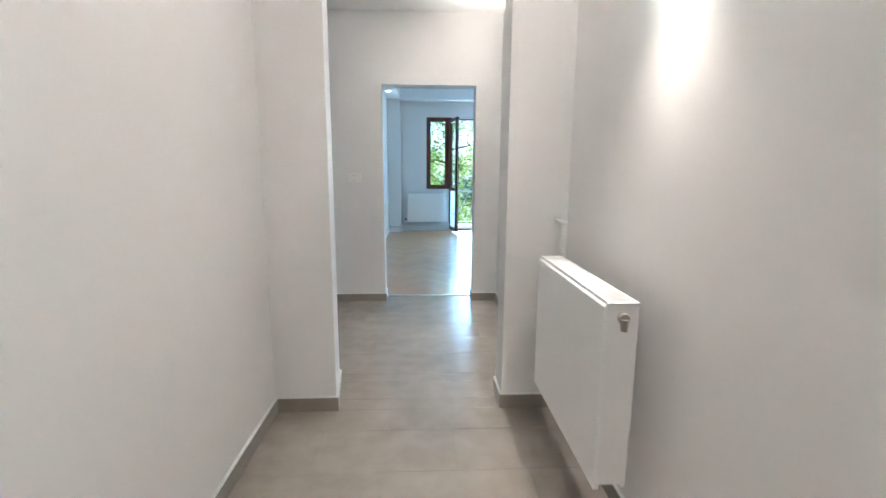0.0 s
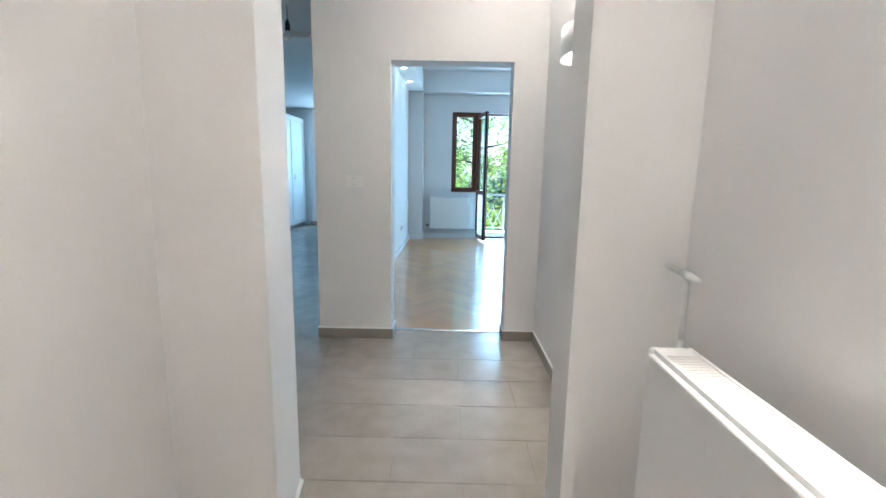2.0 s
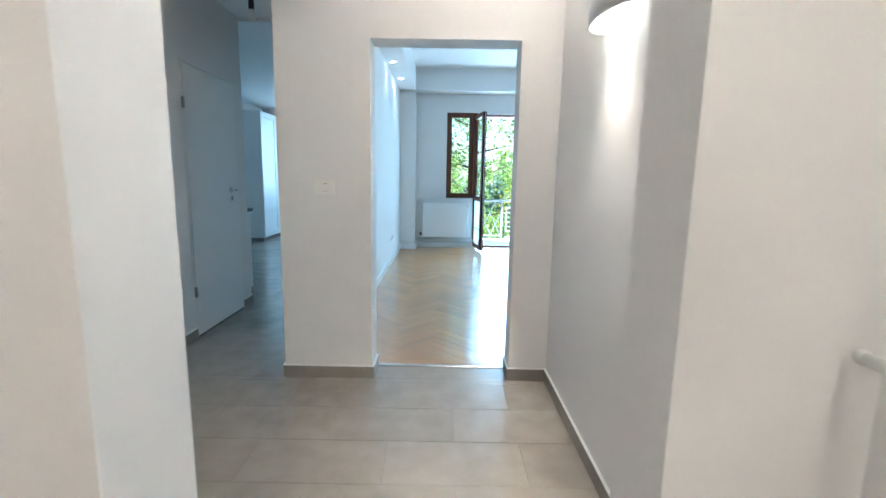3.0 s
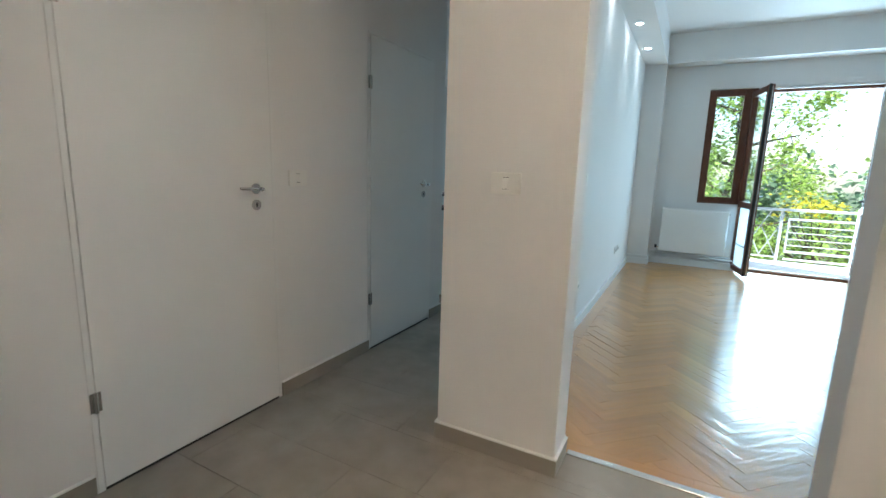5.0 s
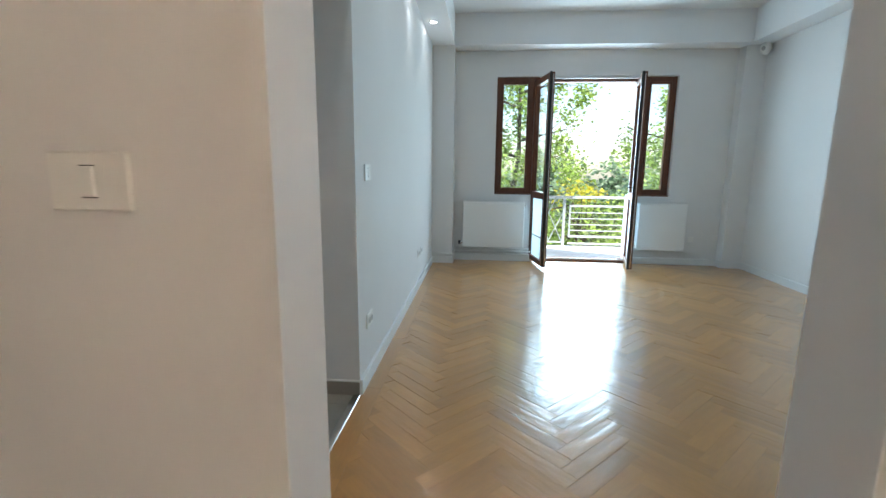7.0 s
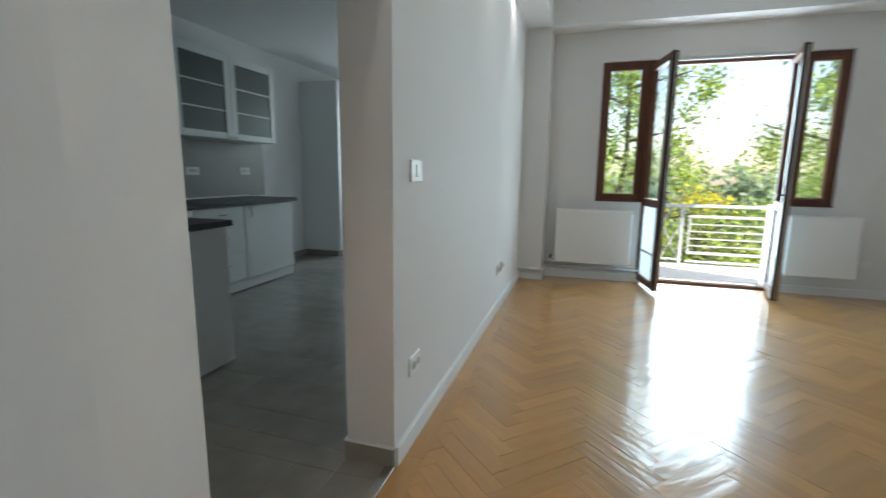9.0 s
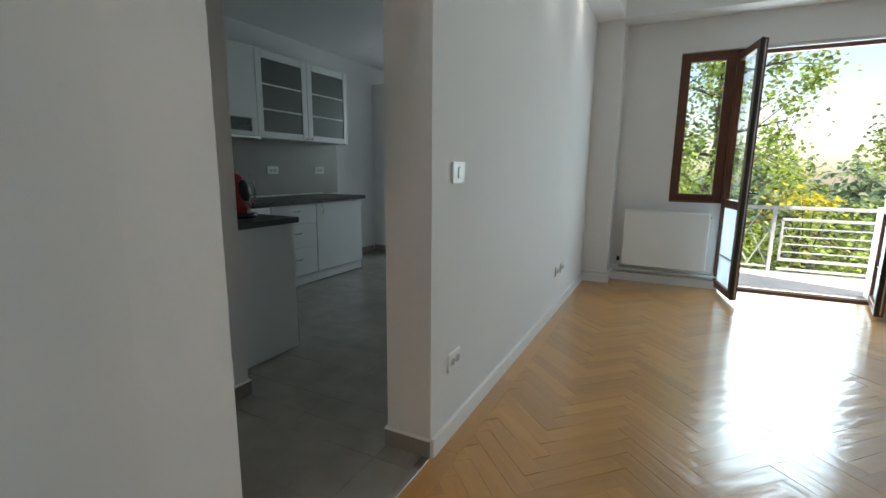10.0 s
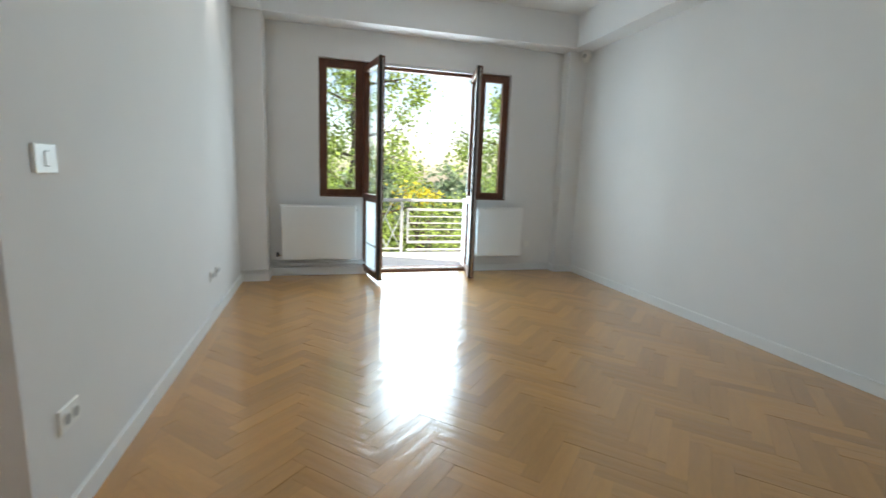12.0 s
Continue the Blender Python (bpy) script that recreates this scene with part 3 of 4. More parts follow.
def balcony_leaf(hinge_x, side, angle):
    """A glazed door leaf, hinged at its origin and running along +x, turned by the angle."""
    width, z0, z1, d = 0.61, 0.035, WT - 0.055, 0.062
    mid = 0.90
    leaf = part("leaf", frame_rim(0.0, width, z0, z1, -d / 2, d / 2, 0.07), DARK_WOOD, dframe, "dark brown wooden leaf, swung open")
    part("mid_rail", box(0.07, width - 0.07, -d / 2, d / 2, mid - 0.04, mid + 0.04, bevel=0.004), DARK_WOOD, leaf)
    part("rubber_seal", boxes((width, width + 0.005, -0.031, -0.004, z0, z1), (0.0, width, -0.02, -0.008, z1, z1 + 0.005)), SEAL_AND_GAP_SHADE, leaf)
    part("edge_strip", box(width, width + 0.004, 0.004, 0.014, z0 + 0.02, z1 - 0.02), CHROME, leaf, "bright lock edge strip")
    no_shadow(part("upper_pane", box(0.065, width - 0.065, -0.004, 0.004, mid + 0.035, z1 - 0.065), GLASS, leaf))
    no_shadow(part("lower_pane", box(0.065, width - 0.065, -0.004, 0.004, z0 + 0.065, mid - 0.035), FROSTED, leaf, "frosted white lower pane"))
    part("glazing_bar", box(0.065, width - 0.065, -0.012, 0.012, 0.37, 0.385), SKIRT_TILE, leaf)
    s = side * 0.5
    bm = add_tube(bmesh.new(), (width - 0.04, s * d, 1.02), (width - 0.04, s * (d + 0.09), 1.02), 0.009, 12)
    add_tube(bm, (width - 0.04, s * (d + 0.085), 1.02), (width - 0.15, s * (d + 0.085), 1.02), 0.008, 12)
    part("leaf_handle", bm, BLACK, leaf, "dark lever handle", smooth=True)
    leaf.matrix_basis = pose(hinge_x, FY0 - 0.01, 0, 0, 0, angle)


balcony_leaf(G0 - 0.03, 1, -80)
balcony_leaf(G1 - 0.01, -1, -103)


# ---- balcony ----
structure("balcony_slab", box(0.2, 4.6, WO, 11.32, -0.22, -0.05, bevel=0.01), CONCRETE, "pale concrete balcony slab", "balcony")
RY = 11.22
railing = thing("balcony_railing", "grey painted steel balcony railing with horizontal bars", "railing")
for x in (0.30, 1.87, 4.5):
    part("post", box(x - 0.02, x + 0.02, RY - 0.02, RY + 0.02, -0.05, 0.76, bevel=0.003), RAIL, railing)
part("post", box(1.955, 1.98, RY - 0.0125, RY + 0.0125, 0.12, 0.63, bevel=0.002), RAIL, railing)
part("top_rail", box(0.28, 4.52, RY - 0.03, RY + 0.03, 0.755, 0.795, bevel=0.006), RAIL, railing)
for z, r in ((0.63, 0.017), (0.12, 0.017), (0.0, 0.014)):
    part("rail", box(1.955, 4.5, RY - r, RY + r, z - r, z + r, bevel=0.003), RAIL, railing)
for i in range(4):
    part("thin_bar", tube((1.97, RY, 0.22 + 0.1 * i), (4.5, RY, 0.22 + 0.1 * i), 0.008, 8), RAIL, railing)
for z in (0.02, 0.76):
    part("rail", box(0.3, 1.86, RY - 0.012, RY + 0.012, z - 0.012, z + 0.012), RAIL, railing)
for i in range(6):
    x = 0.35 + 0.255 * i
    part("slanted_bar", tube((x, RY, 0.02), (x + 0.36 if i < 5 else x + 0.22, RY, 0.75 if i < 5 else 0.5), 0.008, 8), RAIL, railing)
    part("slanted_bar", tube((x + 0.28 if i < 5 else x + 0.23, RY + 0.024, 0.02), (x, RY + 0.024, 0.60 if i < 5 else 0.5), 0.008, 8), RAIL, railing)

# ---- kitchen ----
def bow_handle(parent, x, y, z, upright=False):
    bm = bmesh.new()
    pts = []
    for i in range(7):
        a = math.pi * i / 6
        o = -0.045 * math.cos(a)
        pts.append((x + 0.026 * math.sin(a), y + (0 if upright else o), z + (o if upright else 0)))
    for a, b in zip(pts, pts[1:]):
        add_tube(bm, a, b, 0.005, 8)
    part("handle", bm, CHROME, parent, "curved steel handle", smooth=True)


CF = -2.635                   # front of the far run of cabinets
CT = 0.885


def panel_front(name, parent, x, y0, y1, z0, z1, rail=0.07, flat=False):
    """A cabinet front facing +x: a slab, or a rim round a recessed panel."""
    if flat:
        return part(name, box(x - 0.018, x, y0, y1, z0, z1, bevel=0.003), KITCHEN_WHITE, parent)
    f = part(name, boxes((x - 0.02, x, y0, y0 + rail, z0, z1), (x - 0.02, x, y1 - rail, y1, z0, z1), (x - 0.02, x, y0 + rail, y1 - rail, z0, z0 + rail),
                         (x - 0.02, x, y0 + rail, y1 - rail, z1 - rail, z1), bevel=0.003), KITCHEN_WHITE, parent)
    part("panel", box(x - 0.02, x - 0.010, y0 + rail - 0.002, y1 - rail + 0.002, z0 + rail - 0.002, z1 - rail + 0.002), KITCHEN_WHITE, f)
    return f


def base_unit(name, y0, y1, label, category):
    c = thing(name, label, category)
    part("body", box(KX + 0.002, CF - 0.02, y0 + 0.001, y1 - 0.001, 0.10, CT - 0.032, bevel=0.002), KITCHEN_WHITE, c)
    part("plinth", box(KX + 0.1, CF - 0.022, y0 + 0.001, y1 - 0.001, 0.012, 0.10), KITCHEN_WHITE, c)
    return c


drawers = base_unit("drawer_unit", 7.28, 7.88, "white kitchen drawer unit with curved steel handles", "kitchen cabinet")
for z0, z1 in ((0.115, 0.40), (0.405, 0.64), (0.645, 0.845)):
    bow_handle(panel_front("drawer_front", drawers, CF, 7.285, 7.875, z0, z1, flat=True), CF, 7.60, (z0 + z1) / 2 + 0.03)
cupboard = base_unit("base_cabinet", 7.88, 8.66, "white kitchen base cabinet with one door", "kitchen cabinet")
bow_handle(panel_front("cabinet_door", cupboard, CF, 7.885, 8.655, 0.115, 0.845, flat=True), CF, 7.96, 0.77, True)
part("end_leg", tube((CF - 0.05, 8.675, 0.004), (CF - 0.05, 8.675, 0.10), 0.018, 12), BLACK, cupboard)
# the oven is assumed, added to fill a plain grey area here
oven = base_unit("assumed_oven", 6.62, 7.28, "grey unit under the worktop, assumed to be an oven", "oven")
part("oven_door", box(CF - 0.018, CF + 0.002, 6.63, 7.27, 0.12, 0.72, bevel=0.004), CAB_GLASS, oven, "dark glass oven door")
part("control_panel", box(CF - 0.018, CF + 0.002, 6.63, 7.27, 0.73, 0.845, bevel=0.004), CHROME, oven)
corner = base_unit("corner_cabinet", 6.43, 6.62, "white kitchen corner cabinet", "kitchen cabinet")
panel_front("filler", corner, CF, 6.435, 6.615, 0.115, 0.845, flat=True)

near = thing("end_cabinet", "white kitchen cabinet with a plain side panel", "kitchen cabinet")
part("body", box(KX + 0.002, -1.53, KY0 + 0.002, 6.40, 0.10, CT - 0.032, bevel=0.002), KITCHEN_WHITE, near)
part("side_panel", box(-1.528, -1.508, KY0 + 0.002, 6.42, 0.012, CT - 0.032, bevel=0.002), KITCHEN_WHITE, near)
part("plinth", box(CF, -1.53, KY0 + 0.1, 6.36, 0.004, 0.10), KITCHEN_WHITE, near)
for i in range(2):
    part("cabinet_door", box(-2.64 + i * 0.555, -2.09 + i * 0.555, 6.402, 6.42, 0.115, 0.845, bevel=0.003), KITCHEN_WHITE, near)

tops = thing("worktop", "dark grey laminate kitchen worktop in an L shape", "worktop")
part("worktop_run", box(KX + 0.002, CF + 0.035, 6.452, 8.70, CT - 0.032, CT + 0.004, bevel=0.004), WORKTOP, tops)
part("worktop_return", box(KX + 0.002, -1.485, KY0 + 0.002, 6.45, CT - 0.032, CT + 0.004, bevel=0.004), WORKTOP, tops)
part("back_upstand", box(KX + 0.014, KX + 0.03, 6.46, 8.69, CT + 0.004, CT + 0.02, bevel=0.003), KITCHEN_WHITE, tops, "pale sealing strip")
splash = structure("backsplash", box(KX + 0.001, KX + 0.012, 5.81, 8.98, CT + 0.005, 1.49), SPLASH, "beige-grey smooth kitchen backsplash", "backsplash")
for y in (7.90, 8.64):
    wall_plate("wall_socket", pose(KX + 0.012, y, 1.175, 0, 0, 90), 0.16, 0.085, "white double socket on the beige backsplash", "socket", holes=2, group="backsplash sockets")

UF = -2.92
upper = thing("wall_cabinet", "white wall cabinet with two glazed doors and shelves", "wall cabinet")
ub = bmesh.new()
for r in ((KX + 0.002, UF - 0.02, 7.44, 7.456, 1.49, 2.31), (KX + 0.002, UF - 0.02, 8.784, 8.80, 1.49, 2.31), (KX + 0.002, UF - 0.02, 7.456, 8.784, 1.49, 1.506),
          (KX + 0.002, UF - 0.02, 7.456, 8.784, 2.294, 2.31), (KX + 0.002, KX + 0.008, 7.456, 8.784, 1.506, 2.294), (KX + 0.008, UF - 0.022, 8.112, 8.128, 1.506, 2.294)):
    add_box(ub, *r)
part("carcass", ub, KITCHEN_WHITE, upper)
for y0 in (7.442, 8.122):
    y1, r = y0 + 0.676, 0.075
    d = part("glazed_door", boxes((UF - 0.02, UF, y0, y0 + r, 1.49, 2.31), (UF - 0.02, UF, y1 - r, y1, 1.49, 2.31), (UF - 0.02, UF, y0 + r, y1 - r, 1.49, 1.49 + r - 0.01),
                                  (UF - 0.02, UF, y0 + r, y1 - r, 2.31 - r, 2.31), bevel=0.004), KITCHEN_WHITE, upper)
    part("glass", box(UF - 0.014, UF - 0.008, y0 + r - 0.004, y1 - r + 0.004, 1.49 + r - 0.014, 2.31 - r + 0.004), CAB_GLASS, d, "grey-green frosted glass")
    for z in (1.765, 2.0):
        part("glass_bar", box(UF - 0.008, UF - 0.003, y0 + r, y1 - r, z - 0.007, z + 0.007), KITCHEN_WHITE, d, "pale shelf line")
    part("knob", tube((UF, y1 - 0.03 if y0 < 8 else y0 + 0.03, 1.515), (UF + 0.02, y1 - 0.03 if y0 < 8 else y0 + 0.03, 1.515), 0.012, 12), CHROME, d)
hood = thing("cooker_hood", "white cooker hood in a cabinet with a grey vent", "cooker hood")
part("hood_cabinet", box(KX + 0.002, UF, 6.80, 7.438, 1.66, 2.31, bevel=0.003), KITCHEN_WHITE, hood)
part("hood_body", boxes((KX + 0.002, UF, 6.80, 7.438, 1.50, 1.54), (KX + 0.002, UF, 7.37, 7.438, 1.54, 1.66), (KX + 0.002, UF - 0.03, 6.80, 7.37, 1.54, 1.66), bevel=0.002), KITCHEN_WHITE, hood)
part("hood_vent", boxes((UF - 0.028, UF - 0.006, 6.85, 7.36, 1.545, 1.59), (UF - 0.028, UF - 0.012, 6.85, 7.36, 1.595, 1.655)), CAB_GLASS, hood, "dark vent slots")
part("hood_visor", box(KX + 0.01, UF + 0.04, 6.80, 7.438, 1.47, 1.498, bevel=0.004), CHROME, hood, "steel pull-out visor")

tall = thing("tall_cabinet", "tall white kitchen cabinet with panelled doors", "tall cabinet")
TX = -2.69
part("carcass", box(KX + 0.002, TX - 0.02, 9.80, KY1 - 0.03, 0.08, 2.38, bevel=0.002), KITCHEN_WHITE, tall)
part("plinth", box(KX + 0.002, TX - 0.04, 9.82, KY1 - 0.05, 0.004, 0.08), SKIRT_TILE, tall)
for y0, y1, hy in ((9.803, 10.55, 10.52), (10.556, KY1 - 0.035, 10.60)):
    bow_handle(panel_front("panelled_door", tall, TX, y0, y1, 0.09, 2.375, rail=0.10), TX, hy, 1.10, True)

maker = thing("coffee_machine", "glossy red and black capsule coffee machine", "coffee machine")
CX, CY, CZ = -1.80, 6.20, CT + 0.004


def lathe(profile, cx, cy, cz, flat=1.0, n=24):
    bm = bmesh.new()
    rows = [[bm.verts.new((cx + r * math.cos(2 * math.pi * i / n), cy + flat * r * math.sin(2 * math.pi * i / n), cz + z)) for i in range(n)] for r, z in profile]
    for a, b in zip(rows, rows[1:]):
        for i in range(n):
            bm.faces.new((a[i], a[(i + 1) % n], b[(i + 1) % n], b[i]))
    bm.faces.new(rows[0])
    bm.faces.new(rows[-1])
    return bm


part("machine_body", lathe(((0.085, 0.0), (0.10, 0.02), (0.108, 0.10), (0.10, 0.19), (0.075, 0.255), (0.035, 0.285), (0.005, 0.292)), CX, CY, CZ, 1.1), RED, maker, smooth=True)
part("base", lathe(((0.094, 0.0), (0.112, 0.006), (0.112, 0.022), (0.104, 0.03)), CX + 0.03, CY + 0.01, CZ, 1.1), BLACK, maker, smooth=True)
part("front_shell", add_ball(bmesh.new(), (CX + 0.07, CY + 0.02, CZ + 0.16), 0.062, (0.8, 0.95, 1.3), 20), BLACK, maker, "black glossy front", smooth=True)
bm = bmesh.new()
arc = [(CX + 0.085 + 0.045 * math.sin(math.pi * i / 10), CY + 0.075, CZ + 0.06 + 0.21 * i / 10) for i in range(11)]
for a, b in zip(arc, arc[1:]):
    add_tube(bm, a, b, 0.006, 8)
part("trim", bm, CHROME, maker, "chrome trim arc", smooth=True)

# ---- outside ----
ground = bmesh.new()
bmesh.ops.create_grid(ground, x_segments=24, y_segments=24, size=400)
for v in ground.verts:
    v.co.z = -6.5 + 0.15 * math.sin(v.co.x * 0.05) * math.cos(v.co.y * 0.04)
structure("ground", ground, GROUND, "grassy ground far below the balcony", "ground")
structure("pavement", box(-14, 20, 12.5, 38, -6.6, -6.3, bevel=0.02), CONCRETE, "pale sunlit concrete yard below the balcony", "pavement")


def leaf_cloud(name, spots, count, size, mat, parent, label, seed, kind="stuff"):
    """Many small bent leaves, gathered round twig ends."""
    rng = np.random.default_rng(seed)
    verts, faces = [], []
    for _ in range(count):
        c, spread = spots[rng.integers(len(spots))]
        p = Vector(c) + Vector(rng.normal(0, 1, 3)) * spread * 0.45
        s = size * rng.uniform(0.55, 1.3)
        e = Euler((rng.uniform(-0.9, 0.9), rng.uniform(-0.9, 0.9), rng.uniform(0, 6.3))).to_matrix()
        n = len(verts)
        for q in ((0, 0, 0), (0.42, 0.35, 0.1), (0.30, 0.75, 0.06), (0, 1.1, -0.12), (-0.30, 0.75, 0.06), (-0.42, 0.35, 0.1)):
            verts.append(p + e @ (Vector(q) * s))
        faces += [(n, n + 1, n + 2, n + 3), (n, n + 3, n + 4, n + 5)]
    me = bpy.data.meshes.new(name)
    me.from_pydata(verts, [], faces)
    me.materials.append(mat)
    ob = new(name, me)
    if parent:
        ob.parent = parent
    return tagged(ob, label, kind=kind)


def tree(x, y, height, radius, leaves, seed, label, base=-6.4, low=0.35, size=0.2, lean=(0, 0), mat=None, accent=()):
    """A tapered trunk with limbs, boughs and twigs, and leaves round the twig ends."""
    rng = np.random.default_rng(seed)
    t = thing("tree", label, "tree", at=(0, 0, 0))
    trunk = bmesh.new()
    a = Vector((x, y, base))
    top = Vector((x + lean[0], y + lean[1], base + height * 0.9))
    pts = [a.lerp(top, i / 7) + Vector((rng.normal(0, 0.12), rng.normal(0, 0.12), 0)) * (i > 0) for i in range(8)]
    for i in range(7):
        add_tube(trunk, pts[i], pts[i + 1], 0.17 * (1 - i / 8), 10, 0.17 * (1 - (i + 1) / 8))
    part("trunk", trunk, BARK, t, smooth=True)
    spots = []
    for i in range(16):
        f = low + (0.95 - low) * i / 15
        o = a.lerp(top, f)
        ang = i * 2.4 + rng.uniform(-0.4, 0.4)
        reach = radius * (0.55 + 0.45 * math.sin(math.pi * min(1, (f - low) / (1 - low) + 0.25))) * rng.uniform(0.7, 1.15)
        tip = o + Vector((math.cos(ang) * reach, math.sin(ang) * reach, rng.uniform(0.1, 0.55) * reach))
        limb = add_tube(bmesh.new(), o, tip, 0.05, 7, 0.012)
        for j in range(6):
            s = o.lerp(tip, 0.35 + 0.65 * j / 5)
            e = s + Vector(rng.normal(0, 1, 3)) * radius * 0.2
            add_tube(limb, s, e, 0.012, 5, 0.004)
            spots.append((e, radius * rng.uniform(0.14, 0.26)))
        part("limb", limb, BARK, t)
    leaf_cloud("crown", spots, leaves, size, mat or LEAF, t, "", seed + 50)
    if accent:
        twigs = [(Vector(accent) + Vector((0.22 * (k - 2), 0.1 * (k % 2), 0.09 * (k % 3))), 0.3) for k in range(5)]
        bough = bmesh.new()
        for c, _ in twigs:
            add_tube(bough, a.lerp(top, 0.85), c, 0.02, 6, 0.006)
        part("limb", bough, BARK, t)
        leaf_cloud("yellow_leaves", twigs, 170, size, LEAF_YELLOW, t, "leaves turned yellow", seed + 90)
    return t


tree(1.3, 16.8, 12.5, 2.3, 12500, 3, "leafy green tree close to the balcony", size=0.1, lean=(0.3, 0.4))
tree(6.9, 18.0, 13.0, 2.3, 11500, 8, "leafy green tree beside the balcony", size=0.1)
tree(3.4, 16.4, 7.2, 2.0, 3200, 12, "low bushy tree with some yellow leaves", size=0.1, accent=(2.85, 14.7, 0.62), low=0.45)
tree(5.4, 18.0, 6.4, 2.2, 2800, 17, "low bushy green tree", size=0.1, low=0.45)
tree(-2.6, 19.5, 12.5, 2.8, 8000, 21, "tall leafy green tree", size=0.14)
tree(10.5, 24.0, 12.0, 3.2, 7000, 25, "tall leafy green tree farther off", size=0.17)
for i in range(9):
    tree(-16 + i * 6.0, 46 + (i * 7) % 11, 7.0 + (i * 5) % 3, 4.2, 1500, 40 + i, "distant green tree with haze painted into its leaf colour", size=0.55, low=0.2, mat=LEAF_FAR_HAZE)


# ---- floor pieces ----
def grain(me, spot):
    """Lays the grain: each corner's place along and across its piece."""
    uv = me.uv_layers.new(name="grain")
    for p in me.polygons:
        for li in p.loop_indices:
            uv.data[li].uv = spot(me.vertices[me.loops[li].vertex_index].co, me.loops[li].vertex_index)


def shared_piece(name, sx, sy, thick, bevel, mat):
    bm = box(-sx / 2, sx / 2, -sy / 2, sy / 2, -thick, 0, bevel=0)
    top = [e for e in bm.edges if all(v.co.z > -1e-6 for v in e.verts)]
    bmesh.ops.bevel(bm, geom=top, offset=bevel, segments=1, affect="EDGES")
    me = bpy.data.meshes.new(name)
    bm.to_mesh(me)
    bm.free()
    me.materials.append(mat)
    grain(me, lambda co, k: (co[0], co[1]))
    return me


hall_floor = bpy.data.objects["floor_hall"]
living_floor = bpy.data.objects["floor_living"]
TW, TD, J = 0.62, 0.3135, 0.0018
TILE_AREAS = ((HL, HR, Y0, S0), (SF, 0.97, S0, S1), (0.97, HR, S1 - 0.13, S1), (SIDE, HR, S1, D0), (DX0, DX1, D0, D1), (SIDE, P0, D0, KY0), (P0, P1, K0, K1), (KX, P0, KY0, KY1))
whole = shared_piece("tile", TW - J, TD - J, 0.007, 0.001, TILE)
cuts = {}
for area in TILE_AREAS:
    ax0, ax1, ay0, ay1 = area
    for r in range(-20, 25):
        y0 = 4.096 + (r - 1) * TD
        for c in range(-7, 4):
            x0 = 0.69 + c * TW + (0.5 * TW if r % 2 == 0 else 0) - (TW if r % 2 == 0 else 0)
            u0, u1, v0, v1 = max(x0, ax0), min(x0 + TW, ax1), max(y0, ay0), min(y0 + TD, ay1)
            if u1 - u0 < 0.012 or v1 - v0 < 0.012:
                continue
            key = (round(u1 - u0, 3), round(v1 - v0, 3))
            if key == (round(TW, 3), round(TD, 3)):
                me = whole
            else:
                me = cuts.setdefault(key, None) or shared_piece("tile", key[0] - J, key[1] - J, 0.007, 0.001, TILE)
                cuts[key] = me
            ob = new("tile", me)
            ob.location = ((u0 + u1) / 2, (v0 + v1) / 2, 0.001)
            ob.parent = hall_floor

# herringbone parquet inside a straight border
PL, PW, BORDER = 0.42, 0.084, 0.10
X0, X1, YA, YB = P1 + BORDER, RX - BORDER, D1 + BORDER, WY - BORDER
rng = random.Random(5)
plank = shared_piece("plank", PL - 0.0003, PW - 0.0003, 0.006, 0.0003, OAK)
slope = math.sqrt(0.5)
rest_v, rest_f, rest_g = [], [], []


def clipped(poly):
    for axis, limit, sign in ((0, X0, 1), (0, X1, -1), (1, YA, 1), (1, YB, -1)):
        out = []
        for a, b in zip(poly, poly[1:] + poly[:1]):
            da, db = sign * (a[axis] - limit), sign * (b[axis] - limit)
            if da >= 0:
                out.append(a)
            if da * db < 0:
                k = da / (da - db)
                out.append((a[0] + k * (b[0] - a[0]), a[1] + k * (b[1] - a[1])))
        poly = out
        if len(poly) < 3:
            return []
    return poly


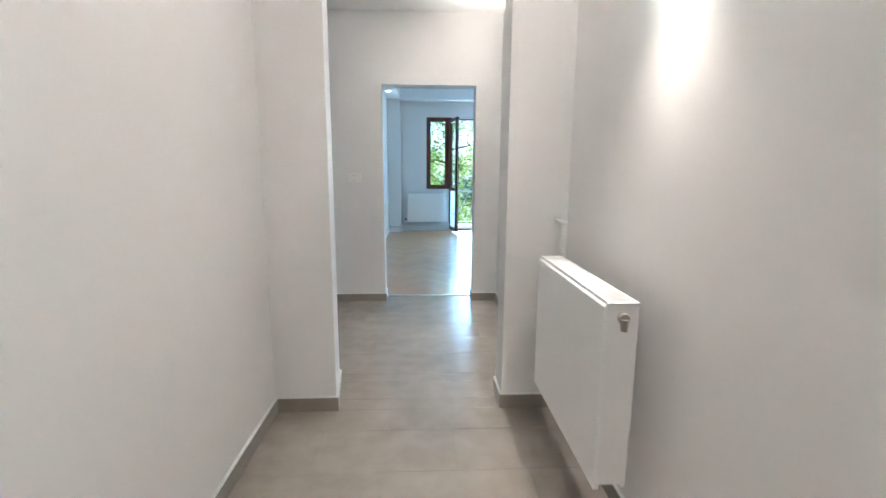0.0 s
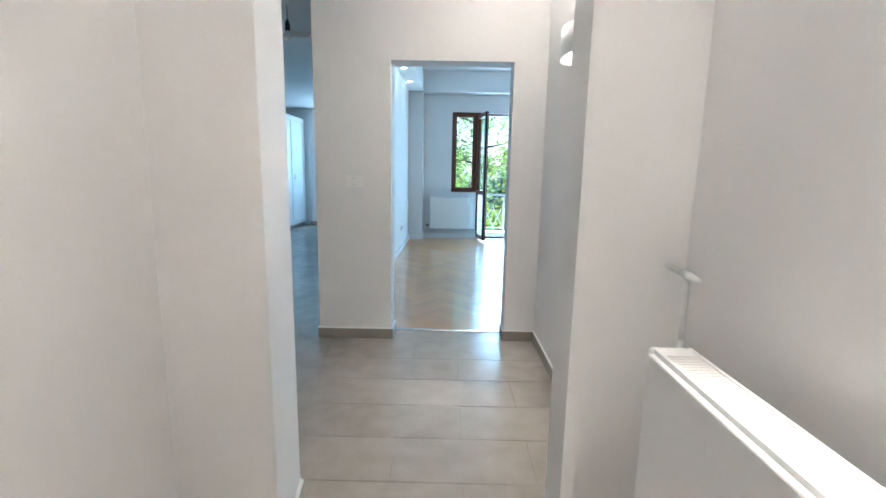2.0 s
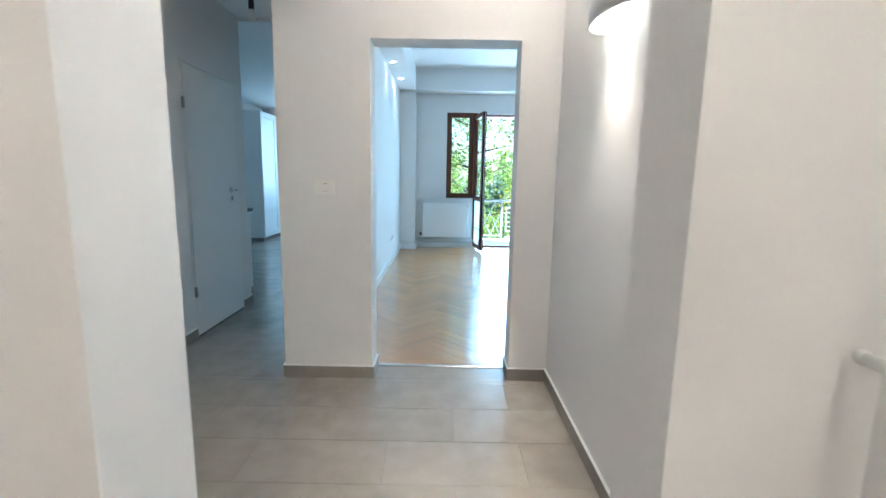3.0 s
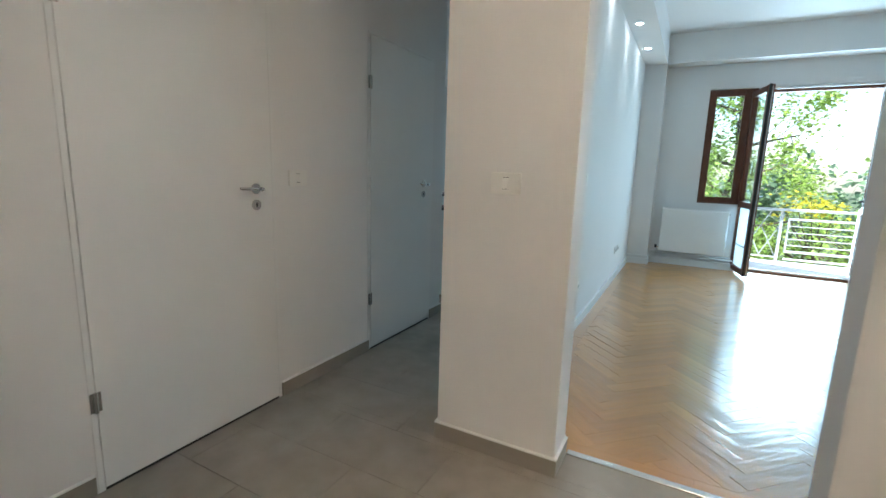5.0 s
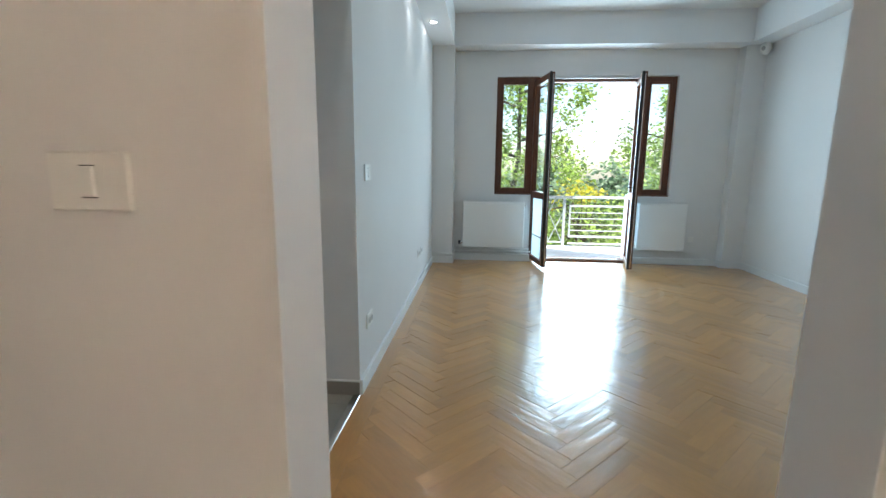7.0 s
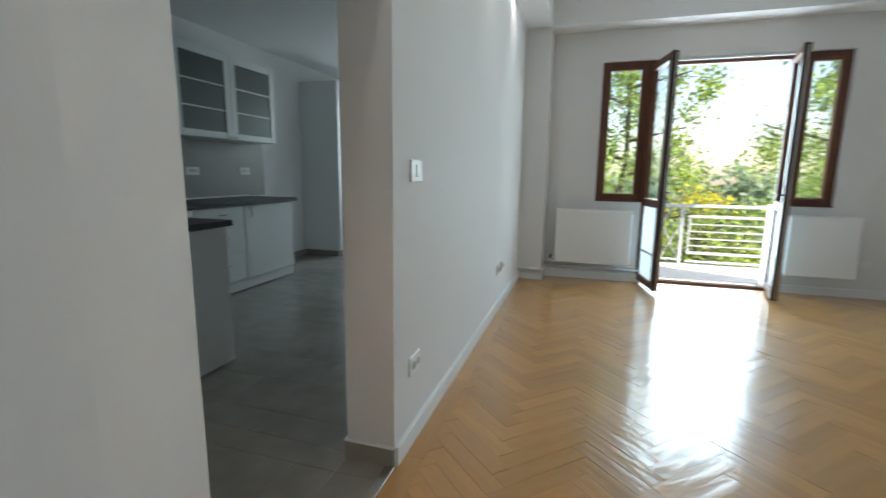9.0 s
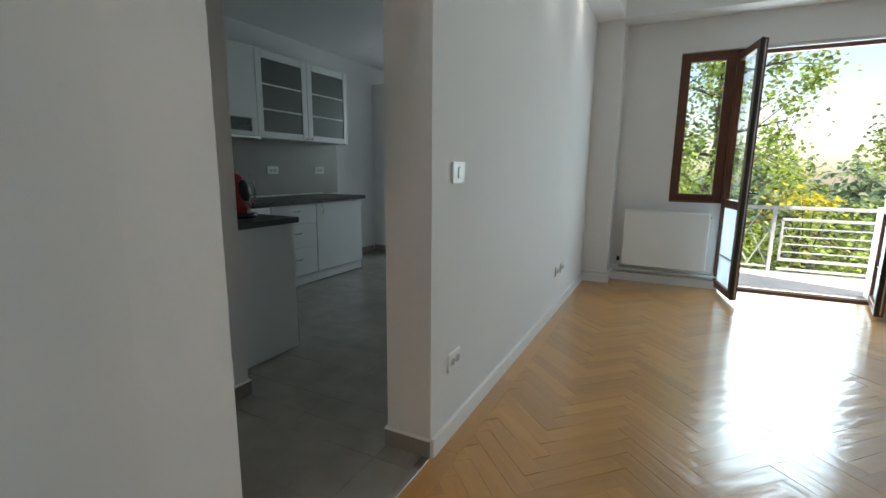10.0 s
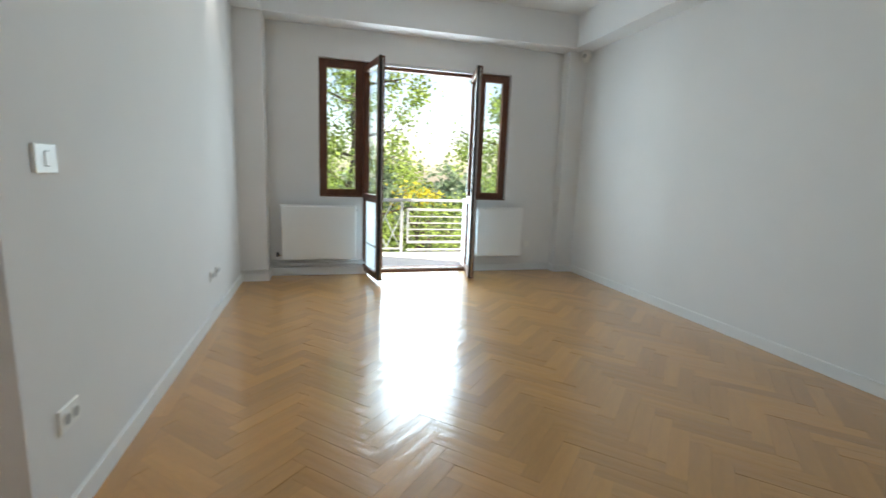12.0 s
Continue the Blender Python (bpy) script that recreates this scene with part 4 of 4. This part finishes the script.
loose = 0
n = round(PL / PW)
for m in range(-2, 13):
    for k in range(-70, 140):
        for upright in (0, 1):
            cx, cy = (n + 0.5, 1 - n / 2) if upright else (n / 2, 0.5)
            cx, cy = cx + k + m * n, cy + k - m * n
            px, py = (cx - cy) * slope * PW, (cx + cy) * slope * PW
            px, py = px + 0.303, py + 4.0
            if not (X0 - 0.2 < px < X1 + 0.2 and YA - 0.2 < py < YB + 0.2):
                continue
            a = math.radians(45 + 90 * upright)
            ux, uy = math.cos(a), math.sin(a)
            hl, hw = PL / 2 - 0.00015, PW / 2 - 0.00015
            corners = [(px + ux * s * hl - uy * q * hw, py + uy * s * hl + ux * q * hw) for s, q in ((-1, -1), (1, -1), (1, 1), (-1, 1))]
            inside = all(X0 <= c[0] <= X1 and YA <= c[1] <= YB for c in corners)
            cup, fall, lift = rng.gauss(0, 0.008), rng.gauss(0, 0.0025), rng.uniform(-0.0001, 0.0001)
            tilt = (fall * ux - cup * uy, fall * uy + cup * ux)
            if inside and loose < 300 and 5.3 < py < 7.35 and px < 2.6:
                ob = new("plank", plank)
                ob.matrix_basis = Matrix.Translation((px, py, 0.0015 + lift)) @ Euler((tilt[1], -tilt[0], 0)).to_matrix().to_4x4() @ Matrix.Rotation(a, 4, "Z")
                ob.parent = living_floor
                loose += 1
                continue
            poly = corners if inside else clipped(corners)
            if len(poly) < 3:
                continue
            i = len(rest_v)
            z = 0.0015 + lift
            rest_v += [(q[0], q[1], z + tilt[0] * (q[0] - px) + tilt[1] * (q[1] - py)) for q in poly] + [(q[0], q[1], -0.005) for q in poly]
            off = (rng.uniform(0, 9), rng.uniform(0, 9))
            rest_g += 2 * [(off[0] + (q[0] - px) * ux + (q[1] - py) * uy, off[1] - (q[0] - px) * uy + (q[1] - py) * ux) for q in poly]
            c = len(poly)
            rest_f.append(tuple(range(i, i + c)))
            rest_f += [(i + (j + 1) % c, i + j, i + c + j, i + c + (j + 1) % c) for j in range(c)]
me = bpy.data.meshes.new("planks")
me.from_pydata(rest_v, [], rest_f)
me.materials.append(OAK_JOINED)
grain(me, lambda co, k: rest_g[k])
rest = tagged(new("planks", me), kind="stuff")
rest.parent = living_floor


def border_board(x0, x1, y0, y1):
    ob = part("border_board", box(x0 + 0.0006, x1 - 0.0006, y0 + 0.0006, y1 - 0.0006, -0.005, 0.0015), OAK, living_floor)
    grain(ob.data, lambda co, k: (co[1], co[0]) if y1 - y0 > x1 - x0 else (co[0], co[1]))


for k in range(7):
    y0 = D1 + k * (WY - D1) / 7
    y1 = D1 + (k + 1) * (WY - D1) / 7
    border_board(P1, P1 + BORDER, y0, y1)
    border_board(RX - BORDER, RX, y0, y1)
for k in range(5):
    x0 = X0 + k * (X1 - X0) / 5
    x1 = X0 + (k + 1) * (X1 - X0) / 5
    border_board(x0, x1, D1, YA)
    border_board(x0, x1, YB, WY)
